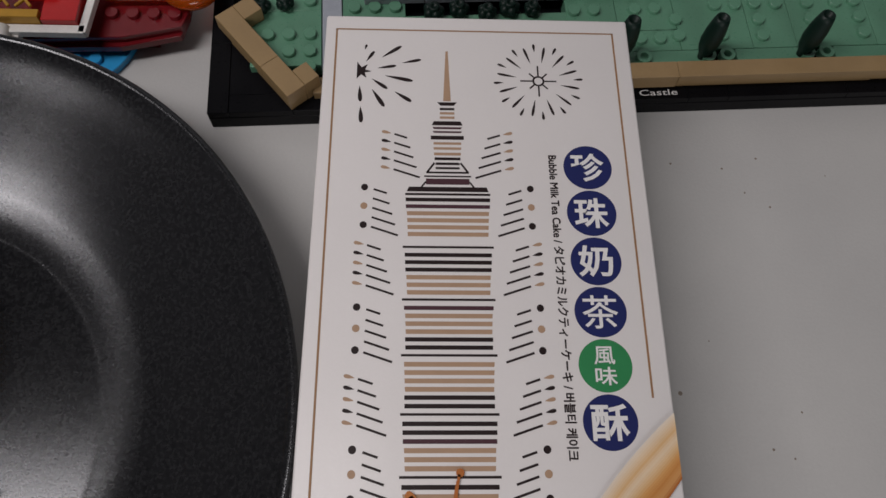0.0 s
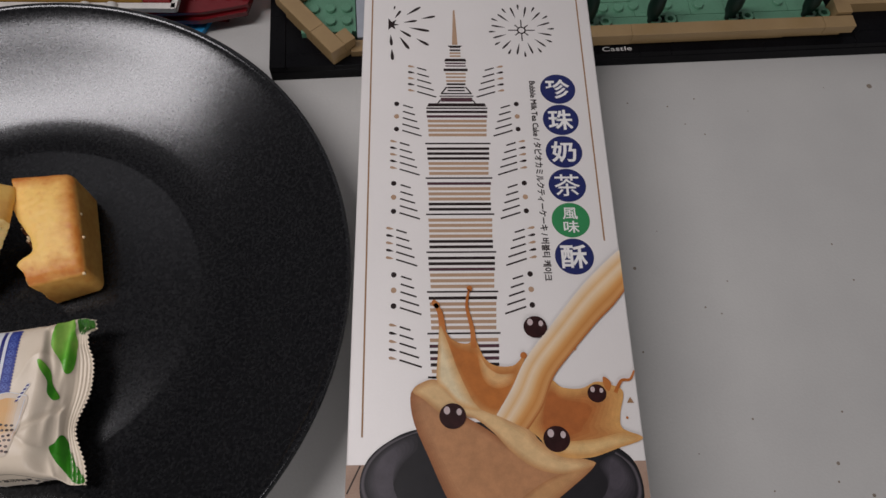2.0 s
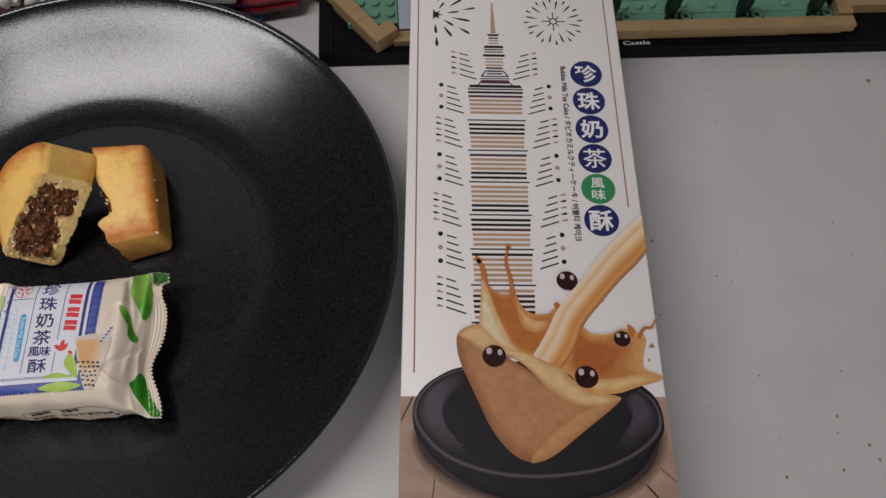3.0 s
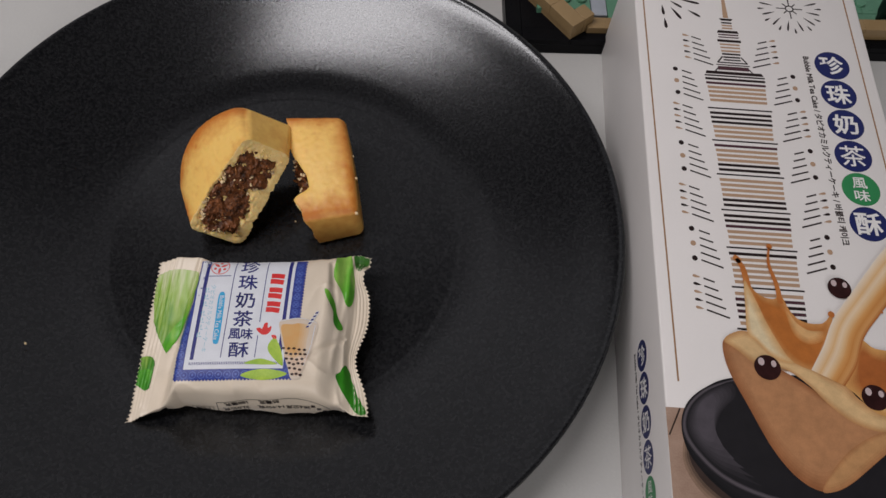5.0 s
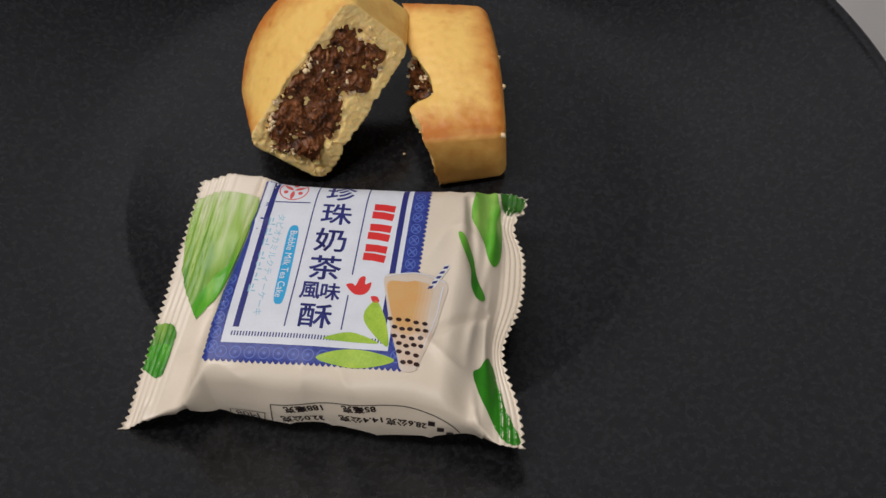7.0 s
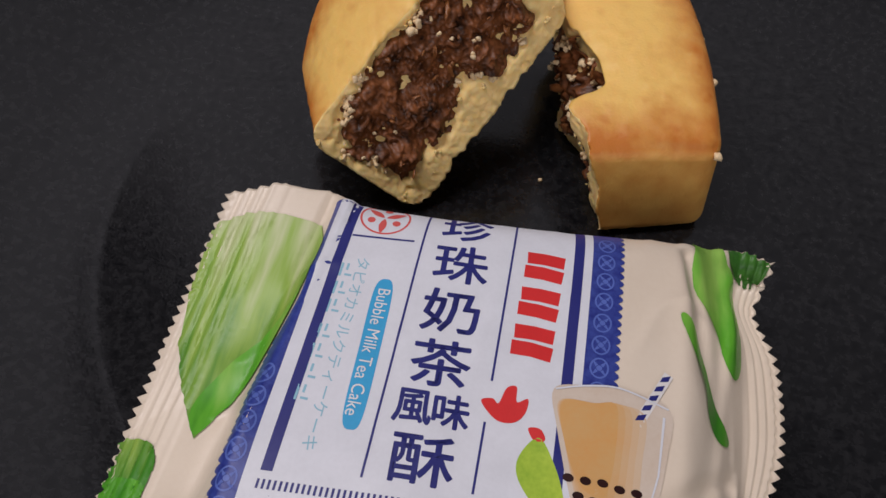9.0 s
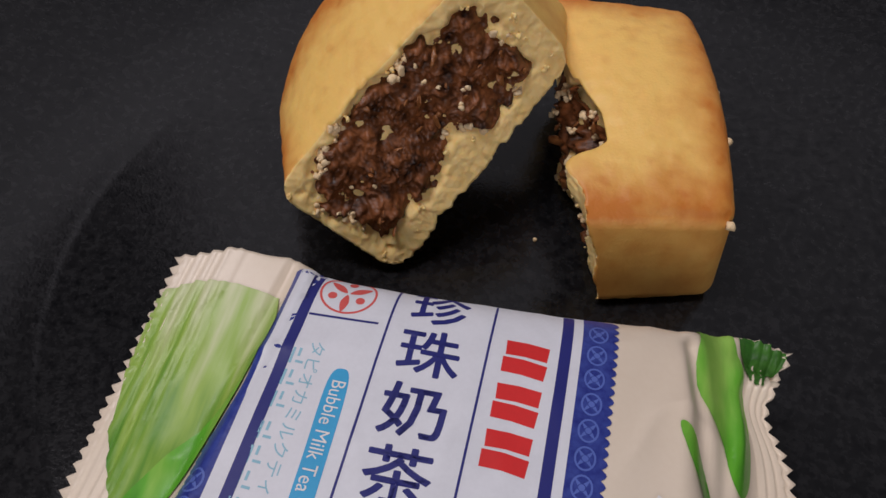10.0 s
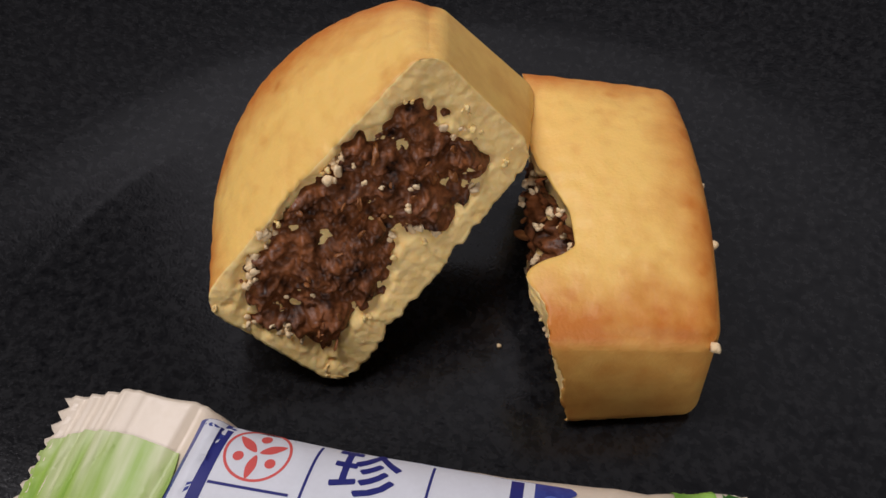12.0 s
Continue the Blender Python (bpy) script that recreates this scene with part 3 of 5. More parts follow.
graded("printed_cream_side", [(166.5, 99.6), (172, 95.6), (181.7, 94.6), (190.8, 97.0), (199.4, 99.9), (193, 101.6), (184, 99.8), (175, 99.2)], [(169.5, 98.4), (173.6, 96.8), (181.7, 96.2), (189, 97.9), (194, 99.2), (190, 99.4), (183, 98.2), (175, 97.8)], 4, (0.66, 0.36, 0.13), (0.76, 0.50, 0.22), 11.6)
for bm in [stroke(spline([(132.2, 147.2), (134, 143.6), (134.8, 137)]), 1.4, 0, 1.7), stroke(spline([(144.4, 152.4), (143.4, 146), (145, 138), (145.4, 131)]), 0.6, 0, 3.4), disc(144.6, 152.8, 1.05, n=16), shape([(131.0, 147.4), (132, 148.6), (133.8, 147), (133.2, 145.4), (132, 145.8)]), disc(162.3, 128.2, 1.15, n=16), stroke(spline([(192.5, 115), (195, 119), (198, 119.5), (199.8, 122.5)]), 1.3, 0, 0.5), shape([(189, 120.5), (191.4, 118.4), (190.4, 115.5), (188.8, 117.5)]), disc(182.8, 135.6, 0.5, 0.35, n=10), disc(185.8, 137.4, 0.7, 0.35, n=10), disc(180.2, 130.4, 0.4, 0.7, n=10), disc(195.5, 106.6, 0.45, n=10)]:
    printed("printed_splash", [bm], PIC_TEADARK, 11.5)
band("printed_tea_stream", [(199.9, 167.5), (194.2, 162.6), (184.3, 152.8), (172.6, 138.8), (162.9, 126.9), (157.6, 116.9), (152.0, 108.0)], [(199.9, 151.2), (195, 145.6), (188.8, 139.7), (179.1, 129.1), (172.0, 120.4), (167.7, 110.7), (162.2, 103.2)], 22,
     [(0.80, 0.70, 0.58), (0.78, 0.60, 0.40), (0.74, 0.47, 0.23), (0.80, 0.63, 0.44), (0.76, 0.52, 0.28), (0.68, 0.35, 0.12), (0.58, 0.25, 0.07), (0.64, 0.33, 0.12), (0.40, 0.115, 0.025)], 12.4)
for x, y, r in ((137.5, 107.9, 4.4), (186.2, 114.8, 3.2), (171.4, 100, 4.4), (167, 138.3, 4.1)):
    pearl = printed("printed_pearl", [disc(x, y, r, r * 0.96)], PIC_PEARL, 13.4)
    printed("glint", [disc(x - r * 0.42, y + r * 0.42, r * 0.24, r * 0.3, n=14), disc(x + r * 0.5, y + r * 0.3, r * 0.2, r * 0.26, n=14)], PIC_GLINT, 14, owner=pearl)
printed("printed_triangle", [poly([(196.2, 111.6), (198.6, 111.6), (197.4, 113.6)])], INK_BRONZE, 3)

# the near side of the box repeats the badges
def printed_side(name, meshes, mat, layer=1, owner=None):
    bm = merge(*meshes)
    for v in bm.verts:
        v.co = Vector((BX0 + 0.0018 * (v.co.y / 1000 - BY0) / (BY1 - BY0) - 0.00006 * layer, v.co.y / 1000, v.co.x / 1000))
    return part(name, bm, mat, owner or gift_box, smooth=False)


for i, ch in enumerate("珍珠奶茶風酥"):
    y = 116.8 - 11.9 * i
    badge = printed_side("badge", [disc(36.0, y, 5.7, n=40)], INK_GREEN if i == 4 else INK_NAVY, 1)
    tagged(badge, "green round badge" if i == 4 else "navy round badge")
    bm = [lettering("風", 36, y + 2.1, 3.9, width=4.5), lettering("味", 36, y - 2.2, 3.9, width=4.6)] if i == 4 else [lettering(ch, 36, y, 7.4, width=7.8, weight=0.006 if ch == "茶" else 0.022)]
    printed_side("lettering", bm, INK_WHITE, 2, badge)
printed_side("lettering", [lettering("Bubble Milk Tea Cake / タピオカミルクティーケーキ / 버블티 케이크", 27.5, 86, 2.3, -90, width=68, bold=0.08)], INK_DARK)


from mathutils.bvhtree import BVHTree

# ---- broken cake on the plate ----
PLATE_Z = 0.0110
CRUST = blended("baked_crust", (0.62, 0.205, 0.028), (0.95, 0.60, 0.160), "bake", 0.5, 0.0005, 0.25, 0.12)
CRUMB = material("cake_crumb", (1.0, 0.75, 0.345), 0.85, (1.0, 0.68, 0.26), 1, 0.0014, 0.0005, 0.35, spec=0.1)
CRUMB.node_tree.nodes["Principled BSDF"].inputs["Subsurface Weight"].default_value = 0.25
CRUMB.node_tree.nodes["Principled BSDF"].inputs["Subsurface Radius"].default_value = (0.003, 0.0018, 0.0008)
CRUMB.node_tree.nodes["Principled BSDF"].inputs["Subsurface Scale"].default_value = 0.5
PALE = material("pale_crumb", (0.92, 0.75, 0.49), 0.85, (0.82, 0.60, 0.33), 1, 0.0008, 0.0003, 0.6, spec=0.15)
FILLING = material("brown_filling", (0.014, 0.0045, 0.0022), 0.42, (0.30, 0.105, 0.036), 1, 0.0026, 0.0006, 0.45, spec=0.3, rough_var=0.2)

SHRED = material("amber_shred", (0.22, 0.075, 0.022), 0.35, (0.36, 0.15, 0.05), 1, 0.001, 0.0004, 0.4)


def smooth01(x):
    x = min(1, max(0, x))
    return x * x * (3 - 2 * x)


def trilinear(c, u, v, w):
    """c: the eight corners keyed by (u, v, w) of 0 and 1."""
    p = Vector((0, 0, 0))
    for (a, b, d), q in c.items():
        p += Vector(q) * ((u if a else 1 - u) * (v if b else 1 - v) * (w if d else 1 - w))
    return p / 1000


def rounded(h, r, u, v, w):
    """A unit cube point moved onto a box with half sizes h and round edges of radius r, sharp at w = 1."""
    p = [(2 * k - 1) * s for k, s in zip((u, v, w), h)]
    q = [max(-(s - r), min(s - r, k)) for k, s in zip(p, h)]
    q[2] = max(-(h[2] - r), min(h[2], p[2]))
    n = Vector([a - b for a, b in zip(p, q)])
    if n.length > r:
        n = n.normalized() * r
    return [(b + k) / (2 * s) + 0.5 for b, k, s in zip(q, n, h)]


def mask(u, v, seed, lo_u, hi_u, top, base):
    """How far inside the ragged patch of filling a point of the broken face lies: 0 outside, 1 inside."""
    wob = 0.07 * noise.noise((u * 5, v * 4, seed)) + 0.06 * noise.noise((u * 15, v * 10, seed + 3)) + 0.05 * noise.noise((u * 34, v * 20, seed + 5))
    d = min((u - lo_u) * 2.0, (hi_u - u) * 2.0, v - top(u), base(u) - v) + wob
    return smooth01(d / 0.10)


def cake_half(label, c, h, r, dome, bake, window, seed, floor_z, swell=0.0, notch=lambda u, v: 0.0, near=lambda u, v: True):
    """Half a cake: u runs along its length, v from baked top to base, w from the old end to the broken face."""
    cake = thing("broken_cake", label, "cake", "halves of the broken cake")
    nu, nv, nw = 130, 70, 40
    verts, faces, shade, index = [], [], [], {}

    def vert(i, j, k):
        key = (i, j, k)
        if key in index:
            return index[key]
        u, v, w = i / nu, j / nv, k / nw
        a, b, d = rounded(h, r, u, v, w)
        p = trilinear(c, a, b, d)
        up = (trilinear(c, a, 0, d) - trilinear(c, a, 1, d)).normalized()
        out = (trilinear(c, a, b, 1) - trilinear(c, a, b, 0)).normalized()
        p += up * dome / 1000 * (1 - (2 * u - 1) ** 2) * (1 - (2 * w - 1) ** 2 * 0.6) * (1 - v)
        p += (up * 0.75 - out * 0.55) * swell / 1000 * (1 - (2 * u - 1) ** 2) * (1 - w) ** 0.8 * (1 - 0.75 * v)
        p -= out * 0.001 * notch(u, v) * w ** 4
        if k == nw:
            m = mask(u, v, seed, *window)
            rag = 0.14 * noise.noise((u * 26, v * 14, seed)) + 0.22 * noise.noise((u * 7, v * 4, seed + 9)) + 0.15 * noise.noise((u * 60, v * 30, seed)) + 0.10 * noise.noise((u * 130, v * 66, seed)) - 0.45 * max(0, noise.noise((u * 46, v * 24, seed + 31)) - 0.22)
            p += out * (rag * 0.001 - 0.0016 * m)
        elif k > nw - 6 and (i in (0, nu) or j in (0, nv)):
            p += out * 0.0004 * noise.noise((u * 7, v * 4, seed + 9)) * (k - nw + 6) / 6
        if k > nw - 5 and j > nv * 0.8:
            chew = noise.noise((u * 13, w * 3, seed + 14)) + 0.6 * noise.noise((u * 34, w * 8, seed + 15))
            p += (up * max(chew, 0) * 1.5 - out * max(-chew, 0) * 1.2) * 0.001 * smooth01((k - nw + 5) / 5) * smooth01((v - 0.8) / 0.2)
        p += up * 0.00018 * noise.noise(p * 500)
        p.z = max(p.z, floor_z)
        index[key] = len(verts)
        verts.append(p)
        spot = 0.16 * smooth01((noise.noise(p * 420 + Vector((seed, 0, 0))) - 0.40) / 0.35) * smooth01((0.2 - v) / 0.1) + 0.18 * noise.noise(p * 140)
        shade.append(min(1, max(0, bake(u, v, w) + spot)))
        return index[key]

    def sheet(fix, at, n1, n2, order, flip):
        for s in range(n1):
            for t in range(n2):
                q = []
                for ds, dt in ((0, 0), (1, 0), (1, 1), (0, 1)):
                    ijk = [0, 0, 0]
                    ijk[fix], ijk[order[0]], ijk[order[1]] = at, s + ds, t + dt
                    q.append(vert(*ijk))
                faces.append(q[::-1] if flip else q)

    sheet(2, 0, nu, nv, (0, 1), True)
    sheet(1, 0, nu, nw, (0, 2), False)
    sheet(1, nv, nu, nw, (0, 2), True)
    sheet(0, 0, nv, nw, (1, 2), True)
    sheet(0, nu, nv, nw, (1, 2), False)
    crust_faces = len(faces)
    sheet(2, nw, nu, nv, (0, 1), False)
    me = bpy.data.meshes.new("crust")
    me.from_pydata(verts, [], faces)
    at = me.attributes.new("bake", "FLOAT", "POINT")
    at.data.foreach_set("value", shade)
    me.materials.append(CRUST)
    me.materials.append(CRUMB)
    for i, p in enumerate(me.polygons):
        p.use_smooth = True
        p.material_index = 1 if i >= crust_faces else 0
    bm = bmesh.new()
    bm.from_mesh(me)
    bmesh.ops.recalc_face_normals(bm, faces=bm.faces[:])
    bm.to_mesh(me)
    bm.free()
    crust = new("crust", me)
    crust.parent = cake

    # filling, lumpy and sunk a little behind the broken face
    bm = bmesh.new()
    gu, gv = 150, 84
    grid = {}
    spots = []
    for i in range(gu + 1):
        for j in range(gv + 1):
            u = window[0] - 0.05 + (window[1] - window[0] + 0.1) * i / gu
            u = min(0.985, max(0.015, u))
            lo, hi = max(0.02, window[2](u) - 0.02), min(0.97, window[3](u) + 0.06)
            v = lo + (hi - lo) * j / gv
            m = mask(u, v, seed, *window)
            out = (trilinear(c, u, v, 1) - trilinear(c, u, v, 0)).normalized()
            q = Vector((u * 11, v * 5.5, seed * 1.7))
            lump = 2.2 * noise.noise(q * 0.8) + 1.2 * noise.noise(q * 2.1) + 0.9 * noise.noise(q * 4.6) - 1.6 * max(0, noise.noise(q * 1.6 + Vector((7, 1, 3))) - 0.12) + 0.35 * noise.noise(q * 11) + 0.2 * noise.noise(q * 21)
            p = trilinear(c, u, v, 1) + out * ((-notch(u, v) - 2.8 + 2.6 * m + lump * (0.3 + 0.7 * m)) * 0.001)
            p.z = max(p.z, floor_z)
            grid[i, j] = bm.verts.new(p)
            spots.append((u, v, m, p, out))
    for i in range(gu):
        for j in range(gv):
            bm.faces.new((grid[i, j], grid[i + 1, j], grid[i + 1, j + 1], grid[i, j + 1]))
    bmesh.ops.recalc_face_normals(bm, faces=bm.faces[:])
    part("filling", bm, FILLING, cake, "glossy dark brown jam filling")

    # pale crumbs clinging to the edge of the filling and flecks within it
    rnd = random.Random(int(seed * 10))
    edge = [s for s in spots if 0.15 < s[2] < 0.95]
    inner = [s for s in spots if s[2] >= 0.95]
    brim = [s for s in spots if s[2] < 0.3]
    hollow = [s for s in spots if s[2] > 0.3 and near(s[0], s[1])]
    for name, pool, count, mat, sizes in (("crumb_coating", edge, 62, PALE, (0.00034, 0.00072)), ("crumb_coating", hollow, 16, PALE, (0.00036, 0.0007)), ("crumb_coating", inner, 10, PALE, (0.00022, 0.0004)), ("crumb_coating", brim, 36, CRUMB, (0.00022, 0.0005)), ("fruit_shred", inner, 26, SHRED, (0.0004, 0.0012))):
        lumps = []
        for _ in range(count):
            u, v, m, p, out = rnd.choice(pool)
            if name == "crumb_coating" and mat is PALE and noise.noise((u * 6, v * 3, seed + 20)) < -0.05:
                continue
            s = rnd.uniform(*sizes)
            for _ in range(rnd.randint(2, 5) if name == "crumb_coating" else 1):
                bm = bmesh.new()
                bmesh.ops.create_icosphere(bm, subdivisions=2, radius=s * rnd.uniform(0.5, 1.2))
                shift = Vector([rnd.uniform(0, 50) for _ in range(3)])
                for q in bm.verts:
                    q.co *= 1 + 0.75 * noise.noise(q.co / s * 1.1 + shift) + 0.3 * noise.noise(q.co / s * 3 + shift)
                st = (rnd.uniform(0.8, 1.3), rnd.uniform(0.6, 1.2), rnd.uniform(0.6, 1)) if name == "crumb_coating" else (rnd.uniform(1.0, 1.7), 0.7, 0.35)
                off = Vector([rnd.uniform(-0.8, 0.8) * s for _ in range(3)]) if name == "crumb_coating" else Vector((0, 0, 0))
                bm.transform(Matrix.Translation(p + off + out * (s * 0.5 + (0.0024 if mat is CRUMB else 0.0005 if mat is PALE else 0.0))) @ Euler([rnd.uniform(0, 6) for _ in range(3)]).to_matrix().to_4x4() @ Matrix.Diagonal((*st, 1)))
                lumps.append(bm)
        tagged(part(name, merge(*lumps), mat, cake), "pale loose crumbs" if name == "crumb_coating" else "amber fruit shreds", kind="stuff")
    return cake




def bake_left(u, v, w):
    end = smooth01((0.22 - min(u, 1.15 - u)) / 0.22)
    back = smooth01((0.6 - w) / 0.6)
    lip = 0.25 * smooth01((w - 0.86) / 0.14) * smooth01((u - 0.55) / 0.3)
    top = smooth01((0.15 - v) / 0.15)
    return top * max(0.75 * end, 0.85 * back, lip) + (1 - top) * 0.10


def bake_right(u, v, w):
    top = smooth01((0.15 - v) / 0.15)
    front = smooth01((0.30 - u) / 0.30)
    far = smooth01((u - 0.78) / 0.22)
    side = smooth01((0.42 - w) / 0.42)
    return top * max(0.66 * front, 0.7 * far, 0.68 * side) + (1 - top) * 0.34


# corners in millimetres, keyed by (along, top 0 / base 1, old end 0 / broken face 1)
LEFT = {(0, 0, 1): (-72.5, 161.5, 25.0), (1, 0, 1): (-48.0, 187.5, 53.0), (0, 1, 1): (-53.0, 161.5, 11.6), (1, 1, 1): (-33.2, 190.5, 37.0),
        (0, 0, 0): (-80.5, 180.5, 20.0), (1, 0, 0): (-53.5, 206.5, 49.0), (0, 1, 0): (-62.0, 181.0, 10.5), (1, 1, 0): (-35.0, 209.5, 33.0)}
RIGHT = {(0, 0, 1): (-26.5, 166.8, 29.0), (1, 0, 1): (-39.5, 212.5, 34.5), (0, 1, 1): (-20.8, 164.2, 11.0), (1, 1, 1): (-35.0, 211.0, 11.0),
         (0, 0, 0): (-5.4, 172.0, 29.0), (1, 0, 0): (-15.5, 214.5, 34.5), (0, 1, 0): (-3.2, 170.6, 11.0), (1, 1, 0): (-13.5, 213.5, 11.0)}


def bite(u, v):
    """Where the crust of the flat half has crumbled away, in millimetres."""
    hole = smooth01((u - 0.20) / 0.08) * smooth01((0.58 - u) / 0.2)
    lip = -1.6 * math.exp(-((u - 0.17) / 0.05) ** 2) * smooth01((0.35 - v) / 0.2)
    ledge = -3.0 * math.exp(-((u - 0.55) / 0.10) ** 2) * smooth01((v - 0.75) / 0.2)
    swollen = -2.6 * math.exp(-((u - 0.44) / 0.12) ** 2 - ((v - 0.55) / 0.2) ** 2)
    return 4.4 * hole * smooth01((0.42 - v) / 0.3) + swollen + lip + ledge + 1.2 * noise.noise((u * 8, v * 3, 5.5))


def left_top(u):
    return 0.10 - 0.09 * smooth01(u / 0.35) + 0.05 * smooth01((u - 0.62) / 0.15) + 0.10 * smooth01((u - 0.80) / 0.1)


def left_base(u):
    return 0.86 - 0.14 * math.exp(-((u - 0.50) / 0.10) ** 2)


def right_top(u):
    return 0.20 - 0.5 * math.exp(-((u - 0.40) / 0.14) ** 2)


def right_base(u):
    return 0.86


cake_half("golden half cake leaning, dark filling showing", LEFT, (22, 11.5, 10), 3.8, 1.5, bake_left, (0.03, 0.90, left_top, left_base), 2.3, PLATE_Z + 0.0001, 10.0, near=lambda u, v: u > 0.6 and v < 0.55)
cake_half("golden half cake lying flat on the plate", RIGHT, (22, 10.5, 10), 3.0, 1.8, bake_right, (0.10, 0.92, right_top, right_base), 6.1, PLATE_Z + 0.0001, 2.4, bite, lambda u, v: 0.25 < u < 0.55 and v < 0.6)


def loose_crumb(x, y, z, r, seed):
    rnd = random.Random(seed)
    bm = bmesh.new()
    bmesh.ops.create_icosphere(bm, subdivisions=2, radius=r / 1000)
    for q in bm.verts:
        q.co *= 0.75 + 0.5 * noise.noise(q.co * 1500 + Vector((seed, 0, 0))) + rnd.uniform(0, 0.2)
    bm.transform(Matrix.Translation((x / 1000, y / 1000, z / 1000)))
    tagged(part("cake_crumb", bm, PALE), "small pale crumb of broken cake", "crumb", "loose crumbs")


for k, (x, y, z, r) in enumerate(((-33.1, 174.9, 11.3, 0.45), (-121.8, 110.6, 22.7, 0.5), (-6.0, 172.0, 27.2, 0.8), (-7.7, 186.4, 30.2, 0.8), (-10.0, 196.2, 31.2, 0.65), (-80.0, 150.0, 11.2, 0.3), (-31.5, 190.0, 11.6, 0.8))):
    loose_crumb(x, y, z, r, k + 1)

# ---- wrapped cake ----
FOIL = material("cream_film", (0.79, 0.695, 0.565), 0.38, (0.75, 0.645, 0.51), 1, 0.02, 0.0007, 0.03, spec=0.45, rough_var=0.06)
wrapper = thing("wrapped_cake", "cream printed sachet holding one wrapped cake", "sachet")
# stations along the sachet: place, front and back edge (x, y, z), thickness of the body, flatness
STATIONS = [
    (0.000, (-81.0, 85.5, 14.2), (-76.6, 142.4, 31.4), 0.5, 0.0),
    (0.085, (-75.0, 87.0, 18.0), (-69.2, 144.6, 33.4), 0.9, 0.0),
    (0.160, (-68.5, 90.0, 20.5), (-62.2, 145.0, 32.0), 3.0, 0.12),
    (0.240, (-61.0, 94.6, 23.0), (-57.2, 144.6, 24.0), 23.6, 0.9),
    (0.400, (-45.0, 94.2, 23.0), (-44.0, 145.6, 24.0), 24.0, 1.0),
    (0.600, (-28.0, 94.6, 22.8), (-28.0, 147.4, 23.8), 23.8, 1.0),
    (0.760, (-13.0, 95.0, 22.6), (-13.5, 149.8, 24.0), 22.6, 0.9),
    (0.870, (-3.5, 94.2, 22.6), (-6.5, 153.0, 25.5), 7.5, 0.35),
    (0.930, (1.0, 92.6, 22.2), (-3.0, 154.0, 26.0), 1.4, 0.0),
    (1.000, (6.2, 92.0, 21.6), (1.2, 154.2, 25.0), 0.5, 0.0)]


def station(a):
    for s, e in zip(STATIONS, STATIONS[1:]):
        if a <= e[0]:
            k = (a - s[0]) / (e[0] - s[0])
            break
    ks = smooth01(k)
    return (Vector(s[1]).lerp(Vector(e[1]), k), Vector(s[2]).lerp(Vector(e[2]), k), s[3] + (e[3] - s[3]) * ks, s[4] + (e[4] - s[4]) * ks)


